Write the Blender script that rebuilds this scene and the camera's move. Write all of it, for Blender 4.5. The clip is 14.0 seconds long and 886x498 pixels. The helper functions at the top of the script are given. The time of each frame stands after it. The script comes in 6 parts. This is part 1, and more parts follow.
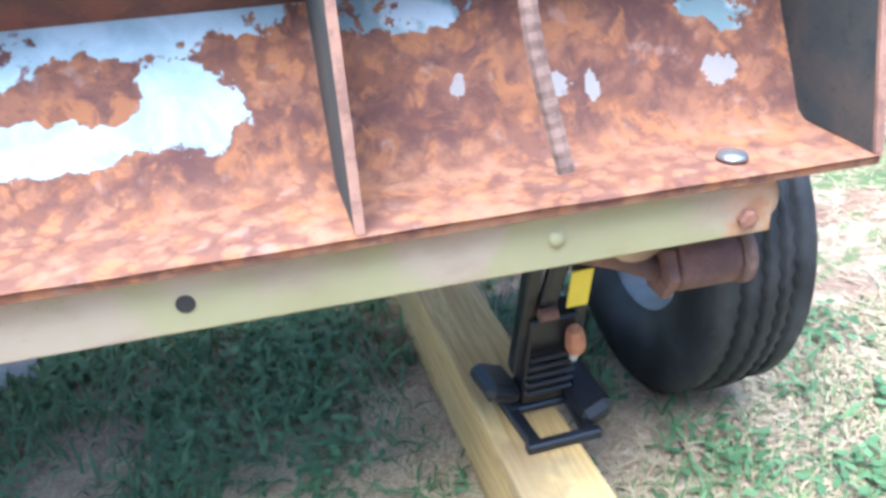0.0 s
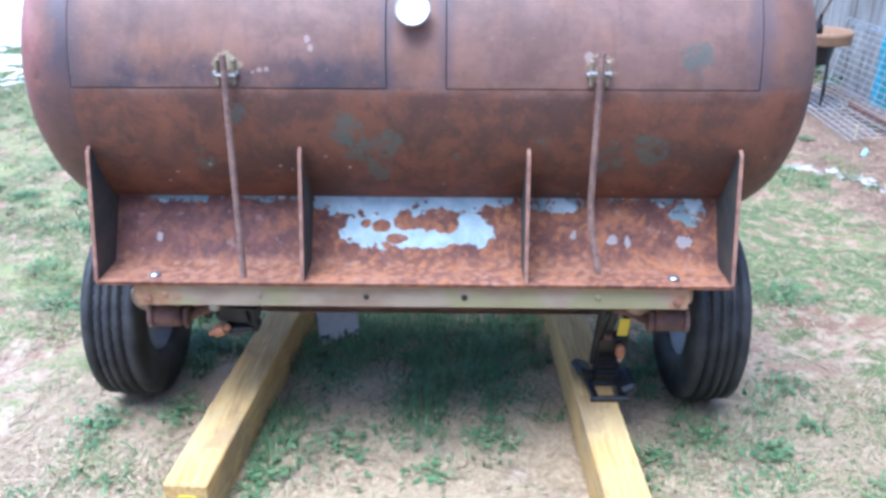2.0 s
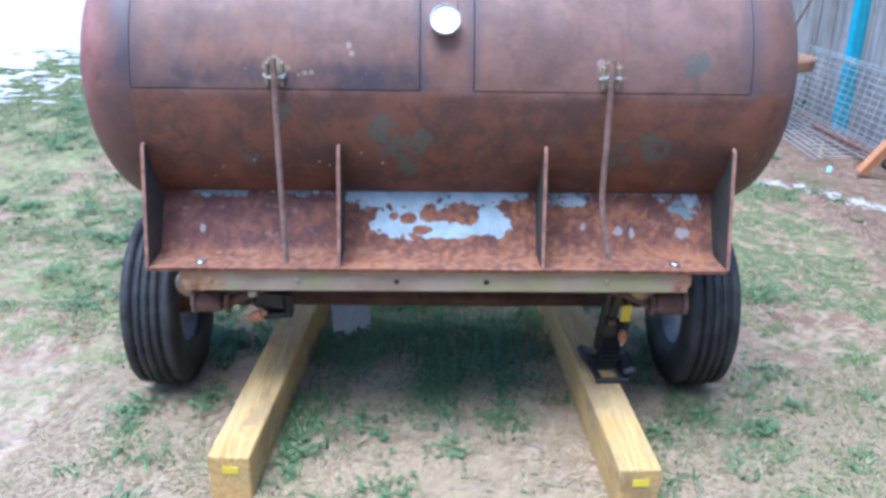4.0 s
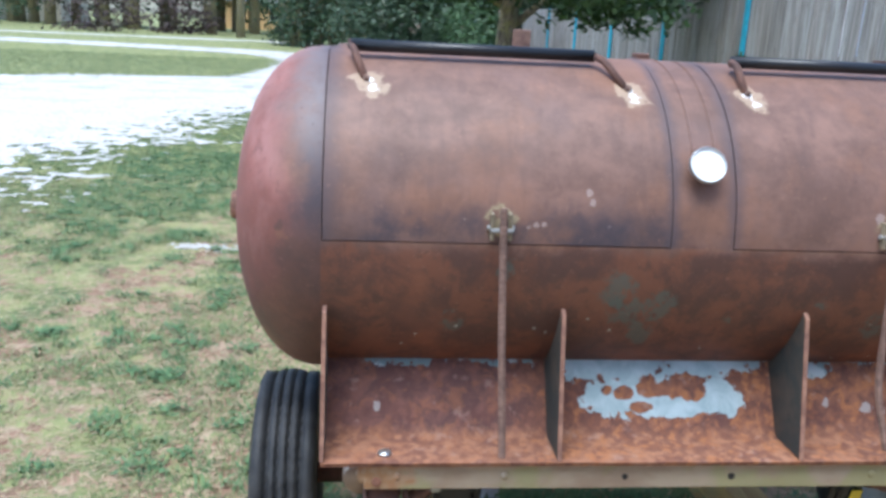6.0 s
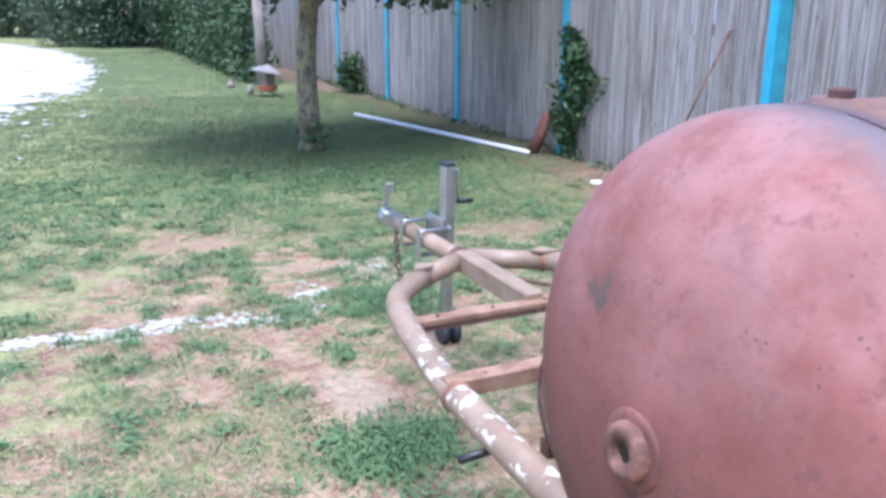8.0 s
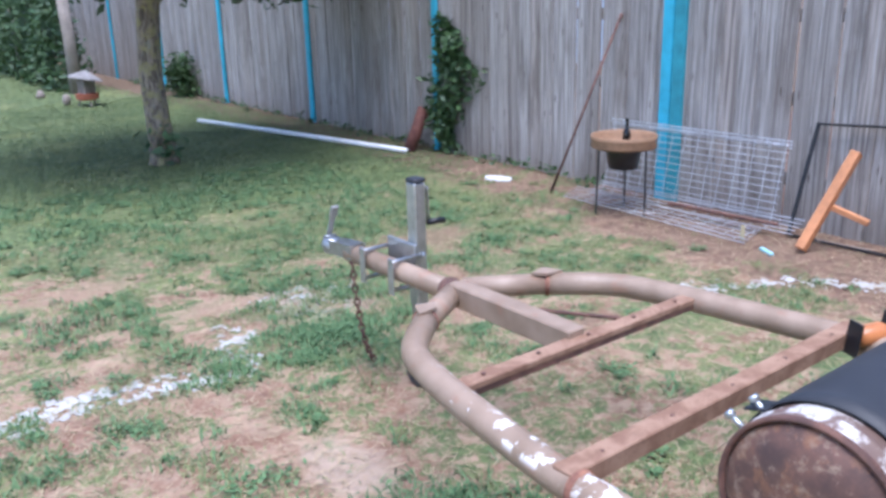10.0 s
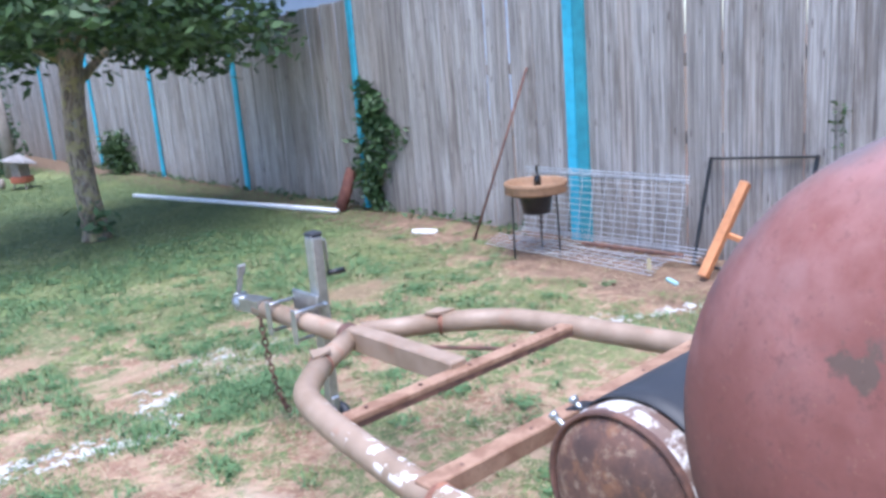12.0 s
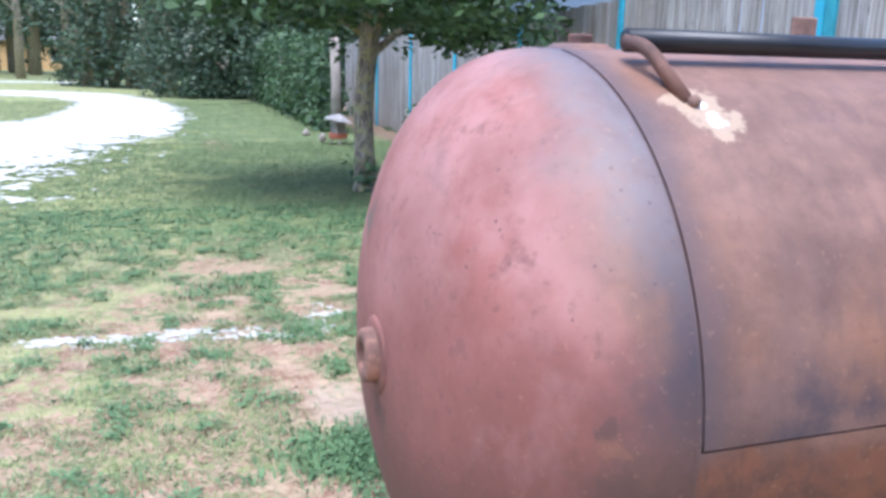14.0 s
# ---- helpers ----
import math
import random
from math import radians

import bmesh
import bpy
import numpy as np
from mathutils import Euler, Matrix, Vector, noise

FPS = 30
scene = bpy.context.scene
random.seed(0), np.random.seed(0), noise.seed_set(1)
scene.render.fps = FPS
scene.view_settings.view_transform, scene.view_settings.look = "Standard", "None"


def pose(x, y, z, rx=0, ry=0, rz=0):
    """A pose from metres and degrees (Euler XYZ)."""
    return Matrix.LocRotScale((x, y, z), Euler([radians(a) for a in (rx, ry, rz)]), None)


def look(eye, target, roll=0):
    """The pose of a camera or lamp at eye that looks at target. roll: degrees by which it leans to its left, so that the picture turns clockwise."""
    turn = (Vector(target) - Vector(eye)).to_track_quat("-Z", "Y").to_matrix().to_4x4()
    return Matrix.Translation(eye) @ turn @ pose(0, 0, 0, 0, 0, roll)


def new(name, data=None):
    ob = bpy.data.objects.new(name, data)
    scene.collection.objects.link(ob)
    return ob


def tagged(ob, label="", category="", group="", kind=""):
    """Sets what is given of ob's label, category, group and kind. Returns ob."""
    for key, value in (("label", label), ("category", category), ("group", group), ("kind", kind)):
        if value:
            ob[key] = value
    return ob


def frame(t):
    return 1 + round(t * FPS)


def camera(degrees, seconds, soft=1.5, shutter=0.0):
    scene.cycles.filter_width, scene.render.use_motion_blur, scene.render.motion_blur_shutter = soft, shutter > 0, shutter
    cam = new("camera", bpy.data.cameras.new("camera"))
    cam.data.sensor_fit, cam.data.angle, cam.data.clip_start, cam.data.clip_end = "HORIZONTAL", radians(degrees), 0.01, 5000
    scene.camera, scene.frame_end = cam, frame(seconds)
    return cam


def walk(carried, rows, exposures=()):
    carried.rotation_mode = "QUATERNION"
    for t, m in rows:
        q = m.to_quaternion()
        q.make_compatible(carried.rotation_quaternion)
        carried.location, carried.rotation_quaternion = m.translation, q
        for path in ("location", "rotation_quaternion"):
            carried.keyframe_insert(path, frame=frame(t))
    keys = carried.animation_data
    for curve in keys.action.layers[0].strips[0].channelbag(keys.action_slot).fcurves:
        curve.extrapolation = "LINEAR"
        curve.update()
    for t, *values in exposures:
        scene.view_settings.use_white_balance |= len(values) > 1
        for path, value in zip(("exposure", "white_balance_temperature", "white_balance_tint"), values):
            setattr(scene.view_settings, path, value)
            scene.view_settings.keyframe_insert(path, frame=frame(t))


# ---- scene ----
cam = camera(56.2, 14.0, soft=3.3)
PATH = [
    (0, (0.185, -0.644, 0.945), (0.6, 1.066, -0.006), -2.8),
    (0.5, (0.173, -0.987, 1.121), (0.449, 0.758, 0.183), -1.7),
    (1, (0.129, -1.406, 1.301), (0.363, 0.341, 0.355), 2.0),
    (1.5, (0.139, -1.726, 1.402), (0.137, 0.096, 0.577), 0.5),
    (2, (0.087, -1.895, 1.53), (0.058, -0.06, 0.736), 0.1),
    (2.2, (0.042, -1.917, 1.562), (0.009, -0.098, 0.731), -0.2),
    (4.3, (-0.074, -2.134, 1.504), (-0.015, -0.271, 0.781), 1.1),
    (4.5, (-0.059, -2.074, 1.589), (-0.011, -0.216, 0.85), 1.1),
    (5, (-0.224, -2.016, 1.552), (-0.261, -0.096, 0.993), 2.7),
    (5.5, (-0.517, -1.907, 1.553), (-0.434, 0.032, 1.067), 3.9),
    (6, (-0.746, -1.632, 1.542), (-0.548, 0.289, 1.021), 2.8),
    (6.5, (-0.998, -1.324, 1.56), (-0.743, 0.579, 0.998), 3.1),
    (7, (-1.28, -0.974, 1.593), (-0.678, 0.827, 0.967), 2.2),
    (7.5, (-1.444, -0.61, 1.612), (-0.811, 1.18, 0.982), 0.3),
    (8, (-1.627, -0.262, 1.593), (-0.817, 1.476, 1.026), 0.3),
    (8.2, (-1.667, -0.107, 1.59), (-0.804, 1.602, 1.013), -1.1),
    (10.3, (-1.9, 0.575, 1.589), (-0.717, 2.076, 0.999), -1.1),
    (10.5, (-1.897, 0.582, 1.578), (-0.709, 2.078, 0.985), -1.1),
    (11, (-1.901, 0.556, 1.584), (-0.678, 2.024, 0.994), -1.8),
    (11.5, (-1.901, 0.451, 1.592), (-0.59, 1.843, 1.006), -3.0),
    (12, (-1.825, 0.239, 1.577), (-0.553, 1.713, 1.117), -4.7),
    (12.5, (-1.738, -0.048, 1.541), (-0.54, 1.495, 1.11), -4.7),
    (13, (-1.62, -0.216, 1.497), (-0.532, 1.408, 1.075), -5.4),
    (13.3, (-1.536, -0.282, 1.456), (-0.496, 1.337, 0.909), -3.0),
    (13.5, (-1.458, -0.323, 1.442), (-0.5, 1.333, 0.859), -1.6),
    (14, (-1.304, -0.561, 1.455), (-0.667, 1.285, 1.023), 1.3),
]
EXPOSURES = [(0.0, 2.56, 5200, 5), (0.7, 2.12, 5200, 7), (1.3, 2.02, 5000, 8), (2.0, 1.82, 5000, 11), (4.5, 1.43, 4950, 10), (5.2, 1.30, 5400, 5), (6.5, 1.25, 5700, 5), (7.1, 1.60, 5550, 8), (8.2, 1.56, 5450, 18), (10.5, 1.30, 5550, 17), (11.5, 1.47, 5550, 17), (12.5, 1.68, 5600, 15), (13.4, 1.60, 5550, 14), (14.0, 1.66, 5600, 13)]
walk(cam, [(t, look(eye, target, roll)) for t, eye, target, roll in PATH], EXPOSURES)

# ---- world and sun: bright overcast ----
world = bpy.data.worlds.new("world")
scene.world = world
world.use_nodes = True
wt = world.node_tree
sky = wt.nodes.new("ShaderNodeTexSky")
sky.sky_type = "NISHITA"
sky.sun_disc = False
sky.sun_elevation, sky.sun_rotation = radians(70.8), radians(217)
sky.air_density, sky.dust_density, sky.ozone_density = 1.0, 1.6, 1.0
wt.links.new(sky.outputs[0], wt.nodes["Background"].inputs[0])
wt.nodes["Background"].inputs[1].default_value = 0.124
sun = new("sun", bpy.data.lights.new("sun", "SUN"))
sun.data.energy, sun.data.angle, sun.data.color = 1.95, radians(42), (1.0, 0.98, 0.955)
sun.matrix_basis = look((-1.9, -2.5, 9), (0, 0, 0))

# ---- node helpers ----


class Nodes:
    """A small wrapper that builds a material's node tree."""

    def __init__(self, name, rough=0.6, metal=0.0):
        self.m = bpy.data.materials.new(name)
        self.m.use_nodes = True
        self.t = self.m.node_tree
        self.b = self.t.nodes["Principled BSDF"]
        self.set("Roughness", rough)
        self.set("Metallic", metal)
        self.geo = self.t.nodes.new("ShaderNodeNewGeometry")
        self.co = self.t.nodes.new("ShaderNodeTexCoord")
        self.pos, self.obj = self.geo.outputs["Position"], self.co.outputs["Object"]

    def set(self, key, value):
        self.into(value, self.b.inputs[key])
        return self

    def into(self, value, socket):
        if isinstance(value, bpy.types.NodeSocket):
            self.t.links.new(value, socket)
        elif isinstance(value, tuple) and len(value) == 3 and socket.type == "RGBA":
            socket.default_value = (*value, 1)
        else:
            socket.default_value = value

    def noise(self, scale, detail=4.0, rough=0.55, co=None, stretch=None, distort=0.0):
        n = self.t.nodes.new("ShaderNodeTexNoise")
        n.inputs["Scale"].default_value, n.inputs["Detail"].default_value = scale, detail
        n.inputs["Roughness"].default_value, n.inputs["Distortion"].default_value = rough, distort
        co = self.pos if co is None else co
        if stretch:
            co = self.vec("MULTIPLY", co, stretch)
        self.t.links.new(co, n.inputs["Vector"])
        return n.outputs["Fac"]

    def voro(self, scale, co=None, feature="F1", out="Distance"):
        n = self.t.nodes.new("ShaderNodeTexVoronoi")
        n.feature = feature
        n.inputs["Scale"].default_value = scale
        self.t.links.new(self.pos if co is None else co, n.inputs["Vector"])
        return n.outputs[out]

    def vec(self, op, a, b):
        n = self.t.nodes.new("ShaderNodeVectorMath")
        n.operation = op
        self.into(a, n.inputs[0])
        self.into(b, n.inputs[1])
        return n.outputs["Value"] if op in ("DISTANCE", "LENGTH", "DOT_PRODUCT") else n.outputs["Vector"]

    def math(self, op, a, b=0.0, clamp=False):
        n = self.t.nodes.new("ShaderNodeMath")
        n.operation, n.use_clamp = op, clamp
        self.into(a, n.inputs[0])
        self.into(b, n.inputs[1])
        return n.outputs[0]

    def step(self, value, lo, hi):
        n = self.t.nodes.new("ShaderNodeMapRange")
        n.interpolation_type = "SMOOTHSTEP"
        self.into(value, n.inputs["Value"])
        n.inputs["From Min"].default_value, n.inputs["From Max"].default_value = lo, hi
        return n.outputs["Result"]

    def mix(self, fac, a, b):
        n = self.t.nodes.new("ShaderNodeMix")
        n.data_type = "RGBA"
        self.into(fac, n.inputs["Factor"])
        self.into(a, n.inputs["A"])
        self.into(b, n.inputs["B"])
        return n.outputs["Result"]

    def axis(self, co, name):
        n = self.t.nodes.new("ShaderNodeSeparateXYZ")
        self.t.links.new(co, n.inputs[0])
        return n.outputs[name]

    def spot(self, centre, size, wobble, amount):
        """1 inside an uneven blotch of that size round a place, 0 outside."""
        d = self.vec("DISTANCE", self.pos, centre)
        return self.step(self.math("ADD", d, self.math("MULTIPLY", self.math("SUBTRACT", wobble, 0.5), -amount)), size * 1.1, size * 0.8)

    def patch(self, cx, cz, rx, rz, wobble, amount):
        """1 inside an uneven upright ellipse, seen along y."""
        v = self.vec("MULTIPLY", self.vec("SUBTRACT", self.pos, (cx, 0.0, cz)), (1 / rx, 0.0, 1 / rz))
        d = self.math("ADD", self.vec("LENGTH", v, (0.0, 0.0, 0.0)), self.math("MULTIPLY", self.math("SUBTRACT", wobble, 0.5), amount))
        return self.step(d, 1.05, 0.96)

    def random(self):
        n = self.t.nodes.new("ShaderNodeObjectInfo")
        return n.outputs["Random"]

    def bump(self, height, strength=0.3, distance=0.003):
        n = self.t.nodes.new("ShaderNodeBump")
        n.inputs["Strength"].default_value, n.inputs["Distance"].default_value = strength, distance
        self.into(height, n.inputs["Height"])
        self.t.links.new(n.outputs["Normal"], self.b.inputs["Normal"])
        return self

    def done(self, colour=None):
        if colour is not None:
            self.set("Base Color", colour)
        return self.m


def plain(name, colour, rough=0.6, metal=0.0, vary=0.25, scale=30.0, relief=0.2):
    """A simple worn surface: one colour with grain and larger cloudy stains."""
    n = Nodes(name, rough, metal)
    dark = tuple(c * (1 - vary) for c in colour)
    light = tuple(min(1.0, c * (1 + vary)) for c in colour)
    big, fine = n.noise(scale * 0.15, 3), n.noise(scale, 6)
    both = n.math("ADD", n.math("MULTIPLY", big, 0.6), n.math("MULTIPLY", fine, 0.4))
    n.set("Roughness", n.math("ADD", rough - 0.08, n.math("MULTIPLY", fine, 0.16)))
    n.bump(fine, relief, 0.002)
    return n.done(n.mix(n.step(both, 0.32, 0.68), dark, light))


# ---- tank steel: mill scale and rust, primer on one head, burnt patches at the welds ----
TY, TZ, TR = 0.447, 1.083, 0.398
FEET = [(-0.742, 0.242, 1.421), (-0.155, 0.242, 1.421), (0.128, 0.242, 1.421), (0.745, 0.242, 1.421)]
LATCH = [(-0.453, 0.056, 1.148), (0.420, 0.056, 1.151)]


def tank_steel():
    n = Nodes("tank_steel", 0.62, 0.0)
    big, mid, fine = n.noise(3.0, 5, 0.65), n.noise(11, 7, 0.7, distort=0.2), n.noise(70, 6, 0.7)
    streak = n.noise(7, 7, 0.7, stretch=(0.9, 1.1, 1.1), distort=0.2)
    down = n.noise(16, 5, 0.6, stretch=(1.6, 0.35, 0.35), distort=0.3)
    z, x = n.axis(n.pos, "Z"), n.axis(n.pos, "X")
    base = n.mix(n.step(streak, 0.34, 0.68), (0.138, 0.074, 0.054), (0.232, 0.126, 0.092))
    base = n.mix(n.math("MULTIPLY", n.step(big, 0.46, 0.62), 0.48), base, (0.255, 0.118, 0.066))
    base = n.mix(n.math("MULTIPLY", n.step(n.noise(4.3, 4, 0.6), 0.52, 0.66), 0.5), base, (0.175, 0.105, 0.090))
    base = n.mix(n.math("MULTIPLY", n.step(down, 0.50, 0.70), 0.30), base, (0.095, 0.055, 0.046))
    base = n.mix(n.math("MULTIPLY", n.step(mid, 0.53, 0.70), 0.35), base, (0.090, 0.048, 0.040))
    # below the doors: rust with dark scale, darkened further to paint in the underside's shade
    low = n.step(n.math("ADD", z, n.math("MULTIPLY", n.math("SUBTRACT", mid, 0.5), 0.10)), 1.108, 1.07)
    rusty = n.mix(n.step(n.noise(8, 7, 0.72, distort=0.3), 0.40, 0.60), (0.165, 0.062, 0.034), (0.076, 0.035, 0.027))
    rusty = n.mix(n.math("MULTIPLY", n.step(n.noise(22, 5, 0.6), 0.54, 0.64), 0.6), rusty, (0.060, 0.032, 0.025))
    rusty = n.mix(n.math("MULTIPLY", n.step(n.noise(5, 3, 0.5), 0.56, 0.66), 0.4), rusty, (0.235, 0.085, 0.042))
    base = n.mix(n.math("MULTIPLY", low, 0.9), base, rusty)
    # soot along the lower door edges, thickest beside one latch
    rise = n.math("ADD", n.math("ADD", z, n.math("MULTIPLY", n.math("SUBTRACT", big, 0.5), 0.16)), n.math("MULTIPLY", n.math("SUBTRACT", down, 0.5), 0.09))
    soot = n.math("MULTIPLY", n.step(rise, 1.205, 1.125), n.step(z, 1.095, 1.102))
    side = n.math("ADD", n.math("MULTIPLY", n.step(x, 0.02, -0.05), 0.62), 0.22)
    soot = n.math("MULTIPLY", soot, n.math("ADD", 0.35, n.math("MULTIPLY", n.step(n.noise(9, 5, 0.65), 0.38, 0.62), 0.65)))
    base = n.mix(n.math("MULTIPLY", soot, side), base, (0.040, 0.036, 0.050))
    for cx, wide in ((-0.828, 0.05), (-0.077, 0.028), (0.062, 0.035), (0.798, 0.05)):
        d = n.math("ADD", n.math("ABSOLUTE", n.math("SUBTRACT", x, cx)), n.math("MULTIPLY", n.math("SUBTRACT", mid, 0.5), 0.05))
        seam = n.math("MULTIPLY", n.step(d, wide, 0.0), n.step(z, 1.07, 1.12))
        base = n.mix(n.math("MULTIPLY", seam, 0.62), base, (0.070, 0.058, 0.070))
    # remnants of old green paint
    worn = n.step(n.noise(30, 5, 0.65), 0.40, 0.52)
    for c, r in (((-0.180, 0.06, 1.000), 0.052), ((-0.158, 0.07, 0.955), 0.046), ((-0.082, 0.07, 0.955), 0.042), ((-0.105, 0.10, 0.895), 0.036), ((-0.43, 0.05, 1.04), 0.022), ((0.56, 0.08, 0.950), 0.050), ((0.47, 0.09, 0.920), 0.050), ((0.65, 0.045, 1.18), 0.034), ((-0.55, 0.09, 0.92), 0.03), ((0.30, 0.07, 0.97), 0.02), ((0.10, 0.09, 0.93), 0.018)):
        g = n.math("MULTIPLY", n.spot((c[0], c[1] + 0.012, c[2]), r, mid, 0.16), worn)
        base = n.mix(n.math("MULTIPLY", g, 0.72), base, (0.082, 0.104, 0.088))
    fleck = n.math("MULTIPLY", n.step(n.voro(34), 0.16, 0.10), n.step(n.axis(n.voro(34, out="Color"), "X"), 0.86, 0.9))
    base = n.mix(n.math("MULTIPLY", n.math("MULTIPLY", fleck, n.step(z, 0.95, 0.90)), 0.8), base, (0.42, 0.46, 0.40))
    # red primer on one head: pale and smoky above, brown with painted shade below
    wob = n.math("MULTIPLY", n.math("SUBTRACT", big, 0.5), 0.22)
    pr = n.math("ADD", n.math("ADD", x, wob), n.math("MULTIPLY", n.step(z, 1.10, 0.80), 0.13))
    primer = n.mix(n.step(n.noise(6, 5, 0.6), 0.35, 0.7), (0.205, 0.072, 0.057), (0.280, 0.102, 0.084))
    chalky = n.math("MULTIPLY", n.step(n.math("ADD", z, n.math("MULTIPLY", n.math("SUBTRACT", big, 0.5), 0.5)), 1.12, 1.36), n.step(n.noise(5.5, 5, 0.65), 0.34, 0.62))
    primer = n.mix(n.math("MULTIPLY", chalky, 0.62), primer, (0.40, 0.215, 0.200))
    primer = n.mix(n.math("MULTIPLY", n.step(n.noise(45, 5, 0.7), 0.58, 0.70), 0.4), primer, (0.11, 0.052, 0.046))
    primer = n.mix(n.math("MULTIPLY", n.step(n.noise(24, 6, 0.7), 0.55, 0.70), 0.5), primer, (0.12, 0.055, 0.048))
    primer = n.mix(n.math("MULTIPLY", n.math("MULTIPLY", n.step(n.noise(10, 6, 0.7, distort=0.5), 0.55, 0.66), n.step(z, 1.10, 1.28)), 0.28), primer, (0.15, 0.088, 0.082))
    primer = n.mix(n.math("MULTIPLY", n.step(n.noise(3.4, 4, 0.55), 0.50, 0.66), 0.5), primer, (0.175, 0.064, 0.050))
    primer = n.mix(n.math("MULTIPLY", n.step(n.noise(7.5, 5, 0.6, stretch=(1, 1, 0.6)), 0.57, 0.68), 0.25), primer, (0.34, 0.20, 0.19))
    # darkens the lower primer: shade under the curve painted in with the brown
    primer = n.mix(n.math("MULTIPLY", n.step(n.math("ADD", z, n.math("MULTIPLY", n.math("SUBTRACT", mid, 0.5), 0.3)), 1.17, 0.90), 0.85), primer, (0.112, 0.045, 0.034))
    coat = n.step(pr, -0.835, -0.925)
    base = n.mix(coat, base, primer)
    smoke = n.math("MULTIPLY", n.step(n.math("ADD", x, n.math("MULTIPLY", n.math("SUBTRACT", n.noise(7, 5, 0.65), 0.5), 0.22)), -0.945, -0.835), n.math("MULTIPLY", n.step(x, -0.826, -0.834), n.step(z, 0.86, 1.02)))
    grey = n.mix(n.step(z, 1.18, 1.36), (0.048, 0.043, 0.056), (0.165, 0.138, 0.142))
    base = n.mix(n.math("MULTIPLY", n.math("MULTIPLY", smoke, n.math("ADD", 0.45, n.math("MULTIPLY", n.step(n.noise(15, 6, 0.7), 0.36, 0.62), 0.55))), 0.84), base, grey)
    for c, r, k, tone in (((-0.890, 0.066, 1.075), 0.030, 0.55, (0.085, 0.050, 0.040)), ((-0.912, 0.081, 1.122), 0.012, 0.6, (0.05, 0.036, 0.034)), ((-0.905, 0.075, 1.098), 0.016, 0.5, (0.27, 0.125, 0.060)),
                          ((-1.036, 0.437, 1.018), 0.030, 0.7, (0.075, 0.038, 0.030)), ((-1.030, 0.425, 0.975), 0.026, 0.45, (0.105, 0.046, 0.034))):
        base = n.mix(n.math("MULTIPLY", n.spot(c, r, n.noise(23, 6, 0.7), r * 3.6), k), base, tone)
    dots = n.math("MULTIPLY", n.step(n.math("ADD", n.voro(80), n.math("MULTIPLY", n.noise(120, 4, 0.7), 0.4)), 0.42, 0.30), n.step(n.axis(n.voro(80, out="Color"), "X"), 0.72, 0.76))
    field = n.math("MAXIMUM", n.spot((-0.985, 0.27, 1.27), 0.10, mid, 0.2), n.spot((-0.90, 0.14, 1.30), 0.08, mid, 0.2))
    base = n.mix(n.math("MULTIPLY", n.math("MULTIPLY", dots, field), 0.65), base, (0.070, 0.042, 0.045))
    # rusty brown on the lower door side, also standing in for shade there
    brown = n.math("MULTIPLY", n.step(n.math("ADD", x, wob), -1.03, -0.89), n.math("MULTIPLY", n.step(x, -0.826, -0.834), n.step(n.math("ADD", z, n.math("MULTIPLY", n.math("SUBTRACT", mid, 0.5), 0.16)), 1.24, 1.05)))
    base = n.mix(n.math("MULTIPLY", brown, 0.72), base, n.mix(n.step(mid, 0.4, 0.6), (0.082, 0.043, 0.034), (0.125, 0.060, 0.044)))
    base = n.mix(n.math("MULTIPLY", n.spot((-1.018, 0.550, 1.243), 0.028, n.noise(26, 4), 0.085), 0.9), base, (0.115, 0.080, 0.062))
    # heat-burnt paint at the handle welds
    for c in FEET:
        ragged_edge = n.noise(36, 5, 0.65)
        c1, c2 = (c[0] + 0.006, c[1] - 0.008, c[2] - 0.006), (c[0] + 0.018, c[1] - 0.026, c[2] - 0.030)
        ring = n.math("MAXIMUM", n.spot(c1, 0.036, ragged_edge, 0.08), n.spot(c2, 0.032, ragged_edge, 0.07))
        base = n.mix(n.math("MULTIPLY", ring, 0.65), base, (0.46, 0.34, 0.23))
        core = n.math("MAXIMUM", n.spot(c1, 0.011, ragged_edge, 0.05), n.spot(c2, 0.018, ragged_edge, 0.055))
        base = n.mix(core, base, n.mix(n.step(fine, 0.35, 0.6), (0.62, 0.58, 0.54), (0.90, 0.88, 0.85)))
    for c in LATCH:
        ring = n.math("MULTIPLY", n.spot(c, 0.034, n.noise(55, 3), 0.05), n.step(n.noise(60, 3), 0.45, 0.52))
        base = n.mix(n.math("MULTIPLY", ring, 0.6), base, (0.40, 0.35, 0.20))
    for c, r in (((-0.392, 0.045, 1.138), 0.008), ((-0.376, 0.045, 1.141), 0.010), ((-0.360, 0.045, 1.143), 0.008), ((-0.255, 0.055, 1.19), 0.010), ((-0.262, 0.06, 1.21), 0.010), ((-0.218, 0.045, 1.14), 0.008), ((0.395, 0.045, 1.175), 0.016), ((-0.53, 0.045, 1.15), 0.004)):
        base = n.mix(n.math("MULTIPLY", n.spot((c[0], c[1] + 0.012, c[2]), r * 0.8, n.noise(70, 4, 0.7), r * 2.2), 0.45), base, (0.50, 0.40, 0.36))
    base = n.mix(n.math("MULTIPLY", n.step(fine, 0.58, 0.72), 0.30), base, (0.07, 0.038, 0.030))
    base = n.mix(n.math("MULTIPLY", n.step(n.noise(110, 3, 0.6), 0.62, 0.72), 0.25), base, (0.36, 0.20, 0.13))
    n.set("Roughness", n.math("ADD", n.math("ADD", 0.38, n.math("MULTIPLY", coat, 0.20)), n.math("MULTIPLY", n.math("ADD", mid, fine), 0.20)))
